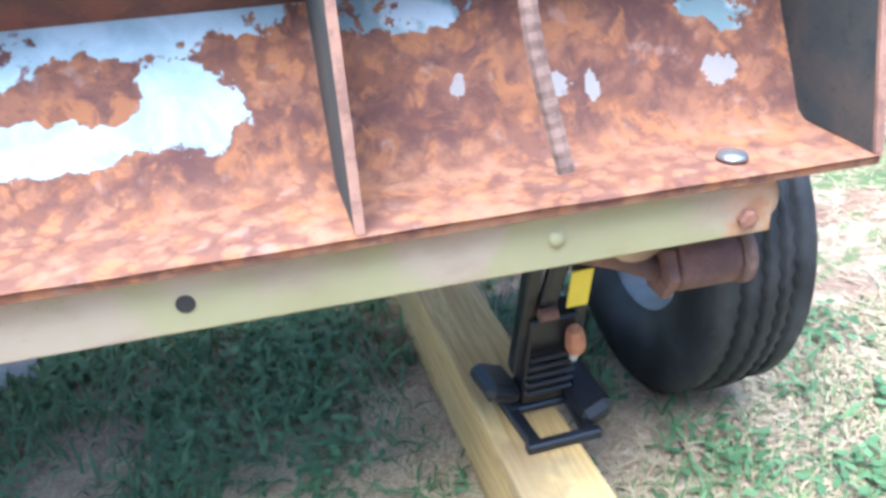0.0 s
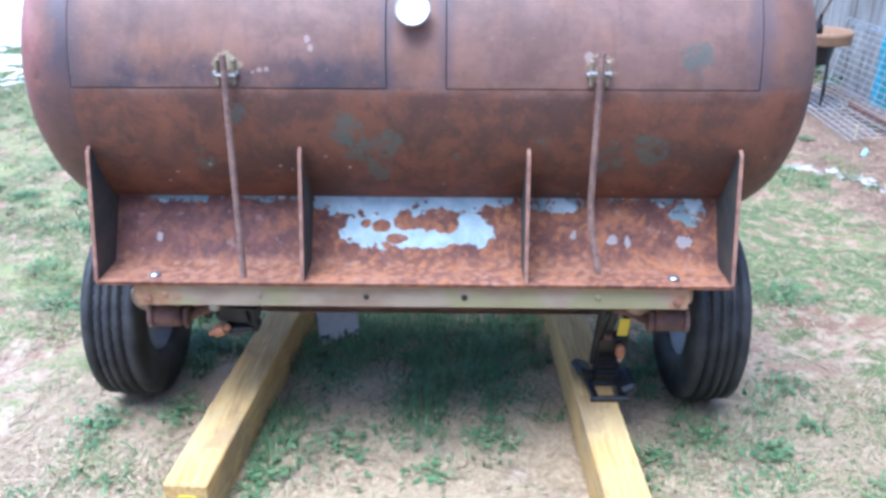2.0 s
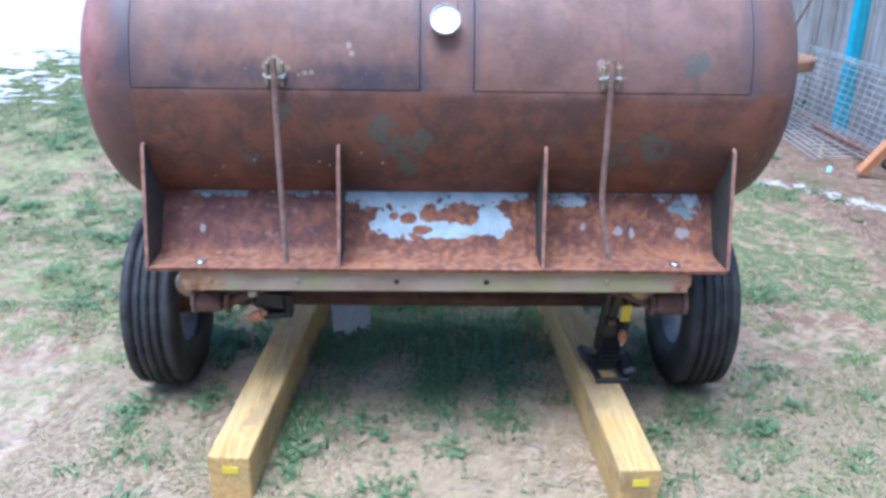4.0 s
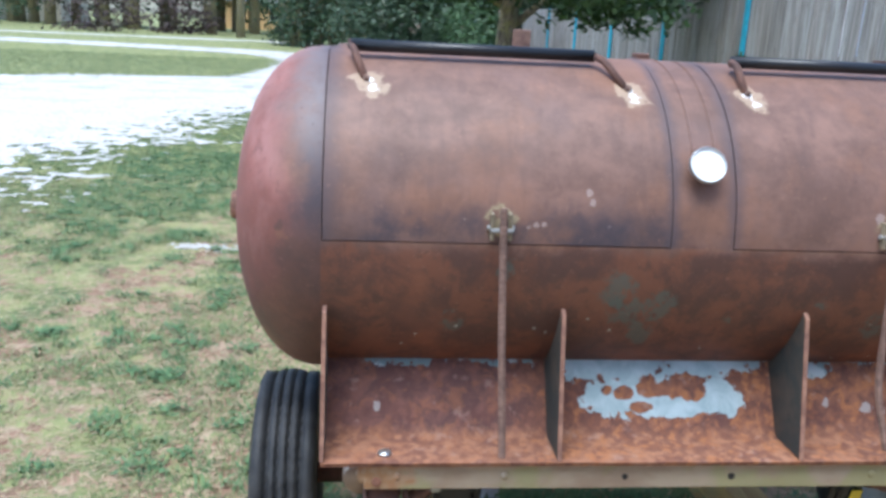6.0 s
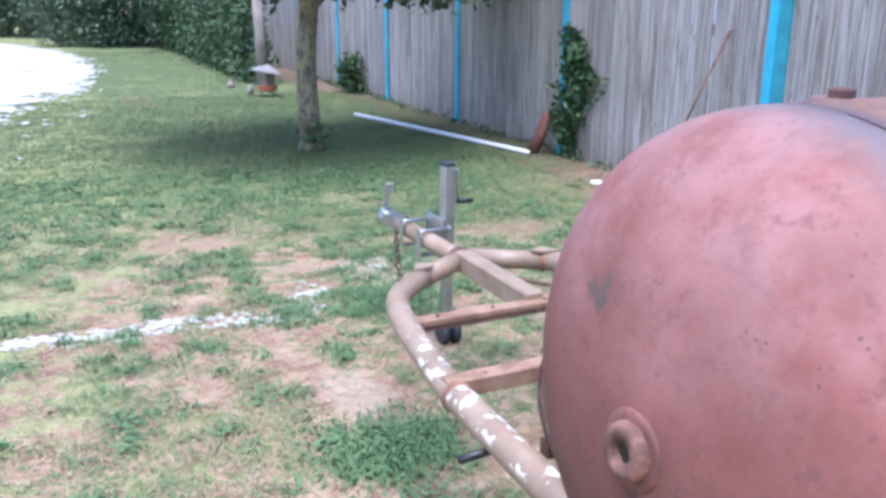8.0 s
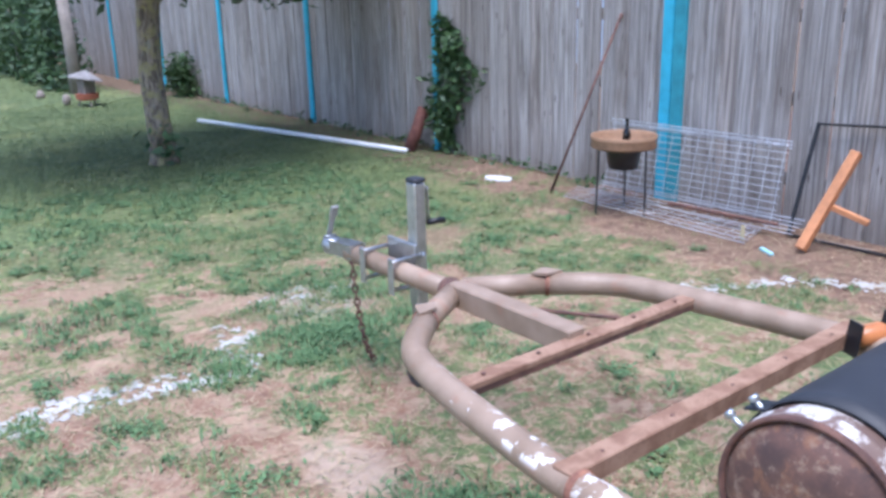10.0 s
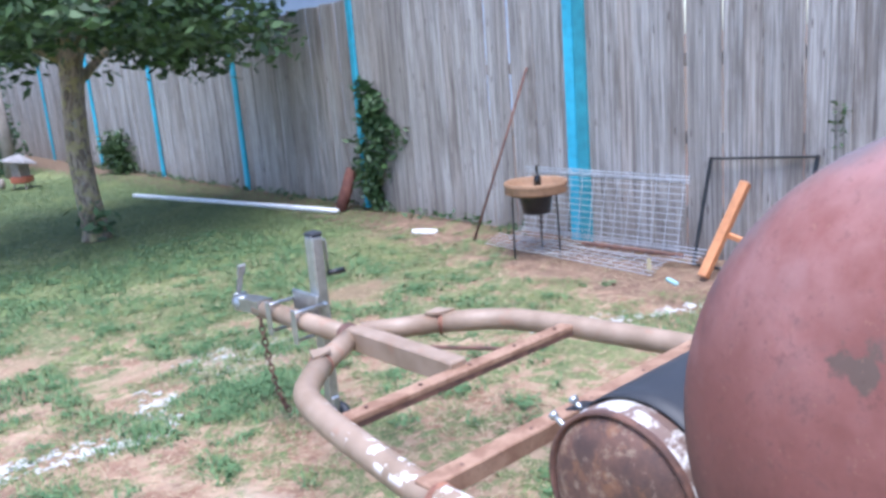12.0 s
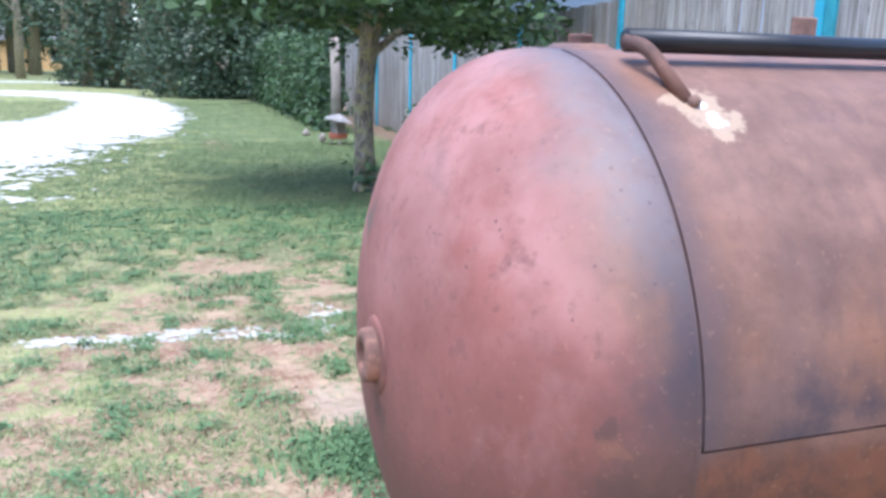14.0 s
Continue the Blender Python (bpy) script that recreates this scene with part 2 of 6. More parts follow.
    n.bump(n.math("ADD", n.math("MULTIPLY", mid, 0.7), n.math("MULTIPLY", fine, 0.5)), 0.35, 0.002)
    return n.done(base)


def shelf_steel():
    """Orange rust with flakes of light blue paint left along the upper part."""
    n = Nodes("shelf_steel", 0.8)
    big, mid, fine = n.noise(5, 4), n.noise(20, 6, 0.62, distort=0.4), n.noise(85, 6, 0.7)
    cell = n.noise(13, 2, 0.4, distort=0.3)
    x, z = n.axis(n.pos, "X"), n.axis(n.pos, "Z")
    base = n.mix(n.step(mid, 0.36, 0.62), (0.118, 0.052, 0.040), (0.265, 0.112, 0.060))
    base = n.mix(n.math("MULTIPLY", n.step(x, -0.25, -0.42), 0.82), base, n.mix(n.step(mid, 0.4, 0.6), (0.092, 0.045, 0.042), (0.155, 0.071, 0.060)))
    base = n.mix(n.math("MULTIPLY", n.step(n.math("ADD", z, n.math("MULTIPLY", fine, 0.03)), 0.662, 0.636), 0.85), base,
                 n.mix(n.step(n.noise(32, 6), 0.34, 0.62), (0.195, 0.080, 0.045), (0.33, 0.155, 0.085)))
    scale_mark = n.noise(26, 6, 0.66, distort=0.7)
    base = n.mix(n.math("MULTIPLY", n.math("MULTIPLY", n.step(scale_mark, 0.48, 0.60), n.math("ADD", 0.4, n.math("MULTIPLY", n.step(x, -0.40, -0.26), 0.6))), 0.8), base, (0.35, 0.140, 0.055))
    base = n.mix(n.math("MULTIPLY", n.step(n.noise(30, 6, 0.68, distort=0.6), 0.55, 0.65), 0.5), base, (0.115, 0.045, 0.034))
    base = n.mix(n.math("MULTIPLY", n.step(n.noise(28, 4), 0.60, 0.68), 0.45), base, (0.34, 0.215, 0.17))
    base = n.mix(n.math("MULTIPLY", n.step(fine, 0.56, 0.70), 0.5), base, (0.10, 0.043, 0.032))
    # scaly blooms a centimetre or two across
    warp = n.vec("ADD", n.pos, n.vec("MULTIPLY", (0.035, 0.035, 0.035), n.noise(24, 5, 0.65)))
    bloom = n.voro(48, warp)
    gate = n.step(n.noise(9, 4), 0.40, 0.58)
    base = n.mix(n.math("MULTIPLY", n.math("MULTIPLY", n.step(bloom, 0.38, 0.62), gate), 0.6), base, (0.105, 0.042, 0.034))
    base = n.mix(n.math("MULTIPLY", n.math("MULTIPLY", n.step(bloom, 0.26, 0.08), gate), 0.2), base, (0.38, 0.20, 0.11))
    # blue paint: broad in the middle bay, flakes in the side bays
    rag = n.noise(34, 5, 0.6)
    wide = n.noise(11, 3, 0.5)
    edge = n.math("ADD", n.math("MULTIPLY", rag, 0.75), n.math("MULTIPLY", wide, 0.35))
    paint = 0.0
    for cx, cz, rx, rz in ((-0.03, 0.832, 0.27, 0.036), (-0.13, 0.785, 0.19, 0.060), (0.10, 0.790, 0.17, 0.056), (-0.13, 0.704, 0.092, 0.046), (0.02, 0.680, 0.11, 0.024), (0.13, 0.696, 0.060, 0.048), (-0.235, 0.775, 0.05, 0.028)):
        paint = n.math("MAXIMUM", paint, n.patch(cx, cz, rx, rz, edge, 2.1))
    for cx, cz, rx, rz in ((-0.150, 0.716, 0.014, 0.011), (-0.109, 0.710, 0.026, 0.016), (-0.050, 0.718, 0.030, 0.018), (0.008, 0.720, 0.026, 0.015), (0.063, 0.714, 0.036, 0.024), (-0.020, 0.802, 0.030, 0.012), (0.20, 0.735, 0.03, 0.02), (-0.07, 0.680, 0.030, 0.012)):
        paint = n.math("MULTIPLY", paint, n.math("SUBTRACT", 1.0, n.patch(cx, cz, rx, rz, edge, 1.5)))
    # side bays: ragged flakes under the upper edge and a few low specks
    flakes = 0.0
    for cx, cz, rx, rz in ((0.66, 0.792, 0.12, 0.036), (0.50, 0.796, 0.09, 0.022), (0.35, 0.775, 0.085, 0.034), (0.70, 0.745, 0.05, 0.032), (-0.40, 0.790, 0.10, 0.028), (-0.64, 0.786, 0.11, 0.026)):
        flakes = n.math("MAXIMUM", flakes, n.patch(cx, cz, rx, rz, edge, 1.8))
    chip = n.step(n.math("ADD", n.math("MULTIPLY", n.noise(26, 4, 0.6), 0.6), n.math("MULTIPLY", n.noise(70, 4, 0.65), 0.4)), 0.455, 0.48)
    flakes = n.math("MULTIPLY", flakes, chip)
    specks = 0.0
    for cx, cz, rx, rz in ((0.69, 0.676, 0.020, 0.014), (0.503, 0.680, 0.015, 0.011), (0.543, 0.676, 0.008, 0.013), (0.40, 0.690, 0.007, 0.010), (-0.70, 0.68, 0.008, 0.010)):
        specks = n.math("MAXIMUM", specks, n.patch(cx, cz, rx, rz, n.noise(90, 4, 0.7), 2.4))
    base = n.mix(n.math("MULTIPLY", specks, 0.8), base, (0.36, 0.33, 0.31))
    base = n.mix(n.math("MULTIPLY", flakes, 0.9), base, n.mix(n.step(n.noise(12, 3), 0.52, 0.6), (0.20, 0.29, 0.30), (0.46, 0.54, 0.56)))
    blue = n.mix(n.step(mid, 0.35, 0.65), (0.30, 0.39, 0.405), (0.43, 0.52, 0.535))
    base = n.mix(paint, base, blue)
    n.set("Roughness", n.math("SUBTRACT", 0.88, n.math("MULTIPLY", paint, 0.38)))
    n.bump(n.math("ADD", n.math("ADD", n.math("MULTIPLY", mid, 0.6), n.math("MULTIPLY", fine, 0.4)), n.math("MULTIPLY", paint, 0.5)), 0.6, 0.003)
    return n.done(base)


def rust(name, dark, light, scale=18, chips=None):
    n = Nodes(name, 0.8)
    mid, fine = n.noise(scale, 6, 0.65, distort=0.4), n.noise(scale * 5, 6, 0.7)
    base = n.mix(n.step(mid, 0.35, 0.65), dark, light)
    base = n.mix(n.math("MULTIPLY", n.step(fine, 0.55, 0.7), 0.5), base, tuple(c * 0.45 for c in dark))
    if chips:
        base = n.mix(n.step(n.noise(scale * 0.9, 3, 0.5), 0.60, 0.62), base, chips)
    n.bump(n.math("ADD", mid, n.math("MULTIPLY", fine, 0.5)), 0.5, 0.002)
    return n.done(base)


def beam_paint():
    n = Nodes("beam_paint", 0.6)
    mid, fine = n.noise(6, 5, 0.6, stretch=(1, 1, 2.5)), n.noise(60, 5)
    base = n.mix(n.step(mid, 0.36, 0.6), (0.29, 0.205, 0.140), (0.37, 0.29, 0.205))
    base = n.mix(n.math("MULTIPLY", n.step(n.noise(5.0, 3), 0.48, 0.57), 0.6), base, (0.29, 0.285, 0.115))
    ends = n.step(n.math("ADD", n.math("ABSOLUTE", n.axis(n.pos, "X")), n.math("MULTIPLY", n.noise(25, 4), 0.14)), 0.68, 0.72)
    base = n.mix(n.math("MULTIPLY", ends, 0.75), base, n.mix(n.step(n.noise(40, 4), 0.4, 0.6), (0.36, 0.15, 0.06), (0.42, 0.25, 0.16)))
    base = n.mix(n.math("MULTIPLY", n.step(n.noise(14, 6, 0.7), 0.60, 0.68), 0.6), base, (0.27, 0.15, 0.10))
    n.bump(fine, 0.25, 0.002)
    return n.done(base)


def rail_paint():
    """Dull tan paint on the pipe rails, with white flaking patches along one stretch."""
    n = Nodes("rail_paint", 0.48)
    mid, fine = n.noise(7, 5), n.noise(70, 5)
    base = n.mix(n.step(mid, 0.35, 0.65), (0.25, 0.175, 0.118), (0.34, 0.245, 0.175))
    base = n.mix(n.math("MULTIPLY", n.step(n.noise(13, 5), 0.58, 0.68), 0.5), base, (0.30, 0.16, 0.10))
    y, x = n.axis(n.pos, "Y"), n.axis(n.pos, "X")
    where = n.math("MULTIPLY", n.math("MULTIPLY", n.step(y, 2.32, 2.2), n.step(x, -0.3, -0.4)), n.step(n.axis(n.pos, "Z"), 0.535, 0.56))
    flake = n.math("MULTIPLY", where, n.step(n.math("ADD", n.noise(15, 5, 0.7), n.math("MULTIPLY", n.noise(4.5, 2), 0.5)), 0.82, 0.84))
    base = n.mix(flake, base, (0.78, 0.75, 0.70))
    n.bump(n.math("SUBTRACT", fine, flake), 0.3, 0.002)
    return n.done(base)


def timber():
    n = Nodes("timber", 0.75)
    grain = n.noise(26, 6, 0.65, stretch=(3.0, 0.16, 3.0), distort=0.8)
    fine = n.noise(120, 4, 0.6, stretch=(1, 0.08, 1))
    base = n.mix(n.step(grain, 0.3, 0.7), (0.43, 0.250, 0.075), (0.64, 0.430, 0.165))
    base = n.mix(n.math("MULTIPLY", n.step(n.noise(4, 4), 0.52, 0.66), 0.45), base, (0.42, 0.34, 0.17))
    base = n.mix(n.math("MULTIPLY", n.step(n.noise(5, 5, 0.65, stretch=(1, 0.6, 1)), 0.55, 0.66), 0.55), base, (0.24, 0.16, 0.085))
    n.bump(n.math("ADD", grain, n.math("MULTIPLY", fine, 0.5)), 0.35, 0.002)
    return n.done(base)


def fence_wood():
    n = Nodes("fence_wood", 0.85)
    shift = n.vec("ADD", n.obj, n.vec("MULTIPLY", (7.0, 3.0, 11.0), n.random()))
    grain = n.noise(30, 6, 0.65, co=shift, stretch=(1.5, 1.5, 0.09), distort=0.7)
    fine = n.noise(140, 4, 0.6, co=shift, stretch=(1, 1, 0.06))
    stain = n.noise(3.0, 5, 0.65, co=shift, stretch=(1, 1, 0.6))
    r = n.random()
    base = n.mix(n.step(grain, 0.32, 0.68), (0.185, 0.168, 0.155), (0.49, 0.462, 0.430))
    base = n.mix(n.math("MULTIPLY", n.step(r, 0.35, 1.0), 0.7), base, n.mix(n.step(grain, 0.3, 0.7), (0.155, 0.130, 0.112), (0.40, 0.350, 0.305)))
    base = n.mix(n.math("MULTIPLY", n.step(stain, 0.50, 0.68), 0.6), base, (0.13, 0.105, 0.085))
    tone = n.math("FRACT", n.math("MULTIPLY", r, 7.3))
    base = n.mix(n.math("MULTIPLY", n.step(tone, 0.40, 0.95), 0.62), base, n.mix(n.step(grain, 0.3, 0.7), (0.13, 0.116, 0.104), (0.30, 0.272, 0.245)))
    knot = n.step(n.voro(7.0, n.vec("MULTIPLY", shift, (2.6, 2.6, 1.0))), 0.15, 0.06)
    base = n.mix(n.math("MULTIPLY", knot, 0.85), base, (0.060, 0.042, 0.034))
    base = n.mix(n.math("MULTIPLY", n.step(n.noise(60, 5, 0.7, co=shift, stretch=(1, 1, 0.05)), 0.56, 0.68), 0.5), base, (0.56, 0.55, 0.535))
    base = n.mix(n.math("MULTIPLY", n.step(n.axis(n.obj, "Z"), 0.22, 0.0), 0.35), base, (0.16, 0.13, 0.10))
    n.bump(n.math("ADD", grain, n.math("MULTIPLY", fine, 0.6)), 0.5, 0.003)
    return n.done(base)


def soil():
    """Sandy soil with thatch, worn bare in reddish patches, and low turf between."""
    n = Nodes("soil", 0.95)
    big, mid, fine = n.noise(0.55, 4, 0.6), n.noise(2.6, 6, 0.65), n.noise(60, 6, 0.75)
    straw = n.noise(60, 5, 0.7, stretch=(1, 0.4, 1), distort=1.5)
    lump = n.noise(9, 5, 0.65)
    sand = n.mix(n.step(mid, 0.38, 0.62), (0.225, 0.115, 0.072), (0.42, 0.276, 0.182))
    pale_way = n.math("SUBTRACT", 0.85, n.math("MULTIPLY", n.step(n.axis(n.pos, "Y"), 1.2, 3.0), 0.45))
    sand = n.mix(n.math("MULTIPLY", n.step(lump, 0.44, 0.60), pale_way), sand, (0.50, 0.375, 0.255))
    # straw-pale soil in front, painted lighter to make up for light missing there
    front = n.math("MULTIPLY", n.step(n.axis(n.pos, "Y"), 0.9, 0.25), 0.85)
    sand = n.mix(n.math("MULTIPLY", front, n.step(n.noise(5.5, 5, 0.65), 0.34, 0.55)), sand, (0.56, 0.435, 0.315))
    sand = n.mix(n.math("MULTIPLY", n.step(n.noise(4.6, 6, 0.7), 0.50, 0.62), n.math("SUBTRACT", 0.6, n.math("MULTIPLY", front, 0.35))), sand, (0.165, 0.100, 0.064))
    sand = n.mix(n.math("MULTIPLY", n.step(straw, 0.50, 0.64), 0.45), sand, (0.48, 0.365, 0.24))
    sand = n.mix(n.math("MULTIPLY", n.step(fine, 0.56, 0.68), 0.5), sand, (0.15, 0.085, 0.055))
    turf = n.mix(n.step(n.noise(22, 6, 0.7), 0.38, 0.62), (0.062, 0.094, 0.032), (0.150, 0.190, 0.070))
    turf = n.mix(n.math("MULTIPLY", n.step(straw, 0.52, 0.66), 0.35), turf, (0.31, 0.27, 0.145))
    turf = n.mix(n.math("MULTIPLY", n.step(n.noise(0.9, 4, 0.6), 0.50, 0.64), 0.45), turf, (0.26, 0.265, 0.105))
    turf = n.mix(n.math("MULTIPLY", n.math("MULTIPLY", n.step(n.axis(n.pos, "X"), -0.7, -1.3), n.step(n.noise(3.2, 5, 0.65), 0.40, 0.58)), 0.6), turf, (0.40, 0.385, 0.165))
    y, x = n.axis(n.pos, "Y"), n.axis(n.pos, "X")
    far = n.math("MULTIPLY", n.step(y, 4.2, 8.0), 0.34)
    west = n.math("ADD", n.math("MULTIPLY", n.math("MULTIPLY", n.step(x, -0.9, -2.4), n.step(y, -1.5, 3.8)), 0.13), n.math("MULTIPLY", n.math("MULTIPLY", n.step(x, 0.95, 1.35), n.step(x, 2.2, 1.9)), 0.07))
    bare = n.math("MULTIPLY", n.math("MULTIPLY", n.step(x, 2.1, 2.9), n.step(y, 8.0, 5.5)), -0.34)
    score = n.math("ADD", n.math("ADD", n.math("ADD", far, west), bare), n.math("ADD", n.math("MULTIPLY", big, 0.35), n.math("MULTIPLY", mid, 0.65)))
    score = n.math("ADD", score, n.math("MULTIPLY", n.math("SUBTRACT", n.noise(11, 7, 0.75), 0.5), 0.85))
    score = n.math("ADD", score, n.math("MULTIPLY", n.math("MULTIPLY", n.step(y, 0.9, 1.6), n.step(x, -0.8, -0.4)), 0.045))
    base = n.mix(n.step(score, 0.52, 0.62), sand, turf)
    pale = n.step(n.vec("LENGTH", n.vec("MULTIPLY", n.vec("SUBTRACT", n.pos, (0.20, 4.40, 0.0)), (1.0, 1.25, 0.0)), (0.0, 0.0, 0.0)), 0.55, 0.15)
    base = n.mix(n.math("MULTIPLY", n.math("MULTIPLY", pale, n.step(n.noise(20, 6, 0.7), 0.42, 0.60)), 0.7), base, (0.50, 0.47, 0.42))
    for cx, cy, rx, ry, tone in ((-0.60, 2.78, 0.15, 0.26, (0.46, 0.355, 0.265)), (-0.85, 5.35, 0.36, 0.16, (0.36, 0.235, 0.155)), (-0.30, 4.62, 0.26, 0.13, (0.38, 0.255, 0.17)), (-0.35, 14.4, 0.30, 1.2, (0.28, 0.19, 0.115)), (1.35, 4.9, 0.40, 0.20, (0.24, 0.145, 0.095))):
        v = n.vec("MULTIPLY", n.vec("SUBTRACT", n.pos, (cx, cy, 0.0)), (1 / rx, 1 / ry, 0.0))
        d = n.math("ADD", n.vec("LENGTH", v, (0.0, 0.0, 0.0)), n.math("MULTIPLY", n.math("SUBTRACT", n.noise(7, 6, 0.7), 0.5), 1.6))
        base = n.mix(n.math("MULTIPLY", n.step(d, 1.15, 0.6), 0.7), base, tone)
    # the scuffed strip along the fence is plain reddish earth
    earth = n.mix(n.step(n.noise(12, 6, 0.7), 0.36, 0.64), (0.105, 0.056, 0.038), (0.215, 0.130, 0.090))
    strip = n.math("ADD", n.math("SUBTRACT", x, n.math("MULTIPLY", n.step(y, 2.0, 9.5), 0.72)), n.math("MULTIPLY", n.math("SUBTRACT", lump, 0.5), 1.1))
    base = n.mix(n.math("MULTIPLY", n.step(strip, 2.02, 2.30), 0.85), base, earth)
    n.bump(n.math("ADD", n.math("ADD", fine, n.math("MULTIPLY", straw, 0.6)), n.math("MULTIPLY", lump, 1.5)), 0.7, 0.012)
    return n.done(base)


def foliage(name, dark, light, pale, upward=0.0):
    n = Nodes(name, 0.65 if upward else 0.55)
    if upward:
        lift = n.vec("ADD", n.vec("MULTIPLY", n.geo.outputs["Normal"], (1 - upward,) * 3), (0.0, 0.0, upward))
        n.set("Normal", n.vec("NORMALIZE", lift, (0.0, 0.0, 0.0)))
    r = n.geo.outputs["Random Per Island"]
    base = n.mix(r, dark, light)
    base = n.mix(n.step(n.noise(1.3, 3), 0.5, 0.7), base, pale)
    n.set("Subsurface Weight", 0.0)
    n.set("Transmission Weight", 0.0)
    return n.done(base)


def bark():
    n = Nodes("bark", 0.9)
    ridge = n.noise(26, 6, 0.72, stretch=(1, 1, 0.28), distort=0.8)
    base = n.mix(n.step(ridge, 0.35, 0.65), (0.10, 0.075, 0.058), (0.42, 0.34, 0.255))
    base = n.mix(n.math("MULTIPLY", n.step(n.noise(11, 6, 0.7), 0.46, 0.60), 0.7), base, (0.40, 0.35, 0.14))
    base = n.mix(n.math("MULTIPLY", n.step(n.noise(19, 4), 0.62, 0.68), 0.6), base, (0.36, 0.37, 0.33))
    n.bump(ridge, 0.9, 0.02)
    return n.done(base)


def gravel_mat():
    n = Nodes("gravel", 0.9)
    stone = n.voro(38, out="Color")
    v = n.axis(stone, "X")
    base = n.mix(v, (0.38, 0.365, 0.345), (0.66, 0.64, 0.61))
    worn = n.step(n.axis(n.pos, "Y"), 12.0, 20.0)
    base = n.mix(n.math("MULTIPLY", n.step(n.noise(1.1, 7, 0.72), 0.50, 0.62), n.math("ADD", 0.18, n.math("MULTIPLY", worn, 0.6))), base, (0.235, 0.225, 0.165))
    base = n.mix(n.math("MULTIPLY", n.step(n.noise(3.2, 6, 0.7), 0.55, 0.66), n.math("MULTIPLY", worn, 0.5)), base, (0.26, 0.22, 0.19))
    n.bump(n.voro(38), 0.8, 0.01)
    return n.done(base)


def tyre_rubber():
    n = Nodes("tyre_rubber", 0.62)
    dust = n.noise(9, 5)
    base = n.mix(n.step(dust, 0.38, 0.66), (0.016, 0.0165, 0.018), (0.045, 0.045, 0.046))
    base = n.mix(n.math("MULTIPLY", n.step(n.noise(55, 5), 0.6, 0.72), 0.35), base, (0.09, 0.075, 0.062))
    n.bump(n.noise(120, 3), 0.15, 0.001)
    return n.done(base)


def drum_end_mat():
    n = Nodes("drum_end", 0.62)
    mid, fine = n.noise(9, 5, 0.65), n.noise(45, 6, 0.7)
    base = n.mix(n.step(mid, 0.3, 0.6), (0.07, 0.04, 0.034), (0.16, 0.08, 0.055))
    base = n.mix(n.math("MULTIPLY", n.step(n.math("ADD", n.math("MULTIPLY", mid, 0.4), n.math("MULTIPLY", fine, 0.6)), 0.49, 0.60), 0.55), base, (0.40, 0.30, 0.21))
    base = n.mix(n.math("MULTIPLY", n.step(n.noise(20, 6, 0.7), 0.52, 0.66), 0.55), base, (0.27, 0.125, 0.058))
    n.bump(fine, 0.4, 0.002)
    return n.done(base)


def band_mat():
    n = Nodes("drum_band", 0.6)
    m = n.noise(16, 5, 0.7, stretch=(0.6, 1, 1))
    base = n.mix(n.step(m, 0.42, 0.55), (0.17, 0.11, 0.088), (0.60, 0.575, 0.54))
    n.bump(m, 0.3, 0.002)
    return n.done(base)


TANK, SHELF, BEAM, RAIL, TIMBER, FENCE, SOIL = tank_steel(), shelf_steel(), beam_paint(), rail_paint(), timber(), fence_wood(), soil()
RUST = rust("rusty_steel", (0.17, 0.075, 0.05), (0.34, 0.155, 0.095))
RUST_DARK = rust("dark_rust", (0.085, 0.045, 0.036), (0.17, 0.085, 0.06))
RUST_ORANGE = rust("orange_rust", (0.30, 0.12, 0.06), (0.47, 0.21, 0.10))
FIN = rust("fin_steel", (0.034, 0.042, 0.041), (0.078, 0.064, 0.050), 9)
FIN_EDGE = rust("fin_edge", (0.20, 0.10, 0.07), (0.34, 0.18, 0.12), 30)
TYRE, BARK, GRAVEL = tyre_rubber(), bark(), gravel_mat()
DRUM_END, BAND = drum_end_mat(), band_mat()
BLACK = plain("black_paint", (0.014, 0.014, 0.016), 0.38)
RUBBER = plain("black_mat", (0.030, 0.032, 0.037), 0.55, scale=20)
ZINC = plain("galvanised", (0.46, 0.475, 0.475), 0.34, 0.85)
TAG = plain("pale_tag", (0.55, 0.47, 0.28), 0.6)
WELD_TAN = plain("latch_tan", (0.235, 0.190, 0.125), 0.7, vary=0.4, scale=60)
WIRE = plain("galvanised_wire", (0.60, 0.62, 0.64), 0.4, 0.7)
STEEL = plain("rim_steel", (0.36, 0.355, 0.335), 0.45, 0.3)
WHITE = plain("white_plastic", (0.80, 0.80, 0.78), 0.4, vary=0.08)
DIAL = plain("dial_white", (0.86, 0.86, 0.84), 0.3, vary=0.03)
YELLOW = plain("yellow_label", (0.75, 0.60, 0.05), 0.45, vary=0.12)
TEAL = plain("cyan_paint", (0.050, 0.38, 0.52), 0.65, scale=14)
TEAL_DARK = plain("teal_paint", (0.04, 0.27, 0.33), 0.65, scale=14)
OLDWOOD = plain("grey_post_wood", (0.26, 0.22, 0.185), 0.9, scale=25)
ORANGE_WOOD = plain("orange_wood", (0.46, 0.20, 0.085), 0.65, scale=24)
ORANGE = plain("orange_pipe", (0.56, 0.21, 0.075), 0.3, scale=12)
CLAY = plain("terracotta", (0.36, 0.11, 0.06), 0.8)
STONE = plain("grey_stone", (0.30, 0.28, 0.265), 0.9, scale=18)
GLASS_DARK = plain("dark_glass", (0.012, 0.010, 0.009), 0.12, vary=0.1)
CHALK = plain("lime_powder", (0.47, 0.46, 0.43), 0.95, vary=0.12, scale=50, relief=0.6)
PLATE = plain("plate_grey", (0.74, 0.75, 0.78), 0.5, vary=0.12)
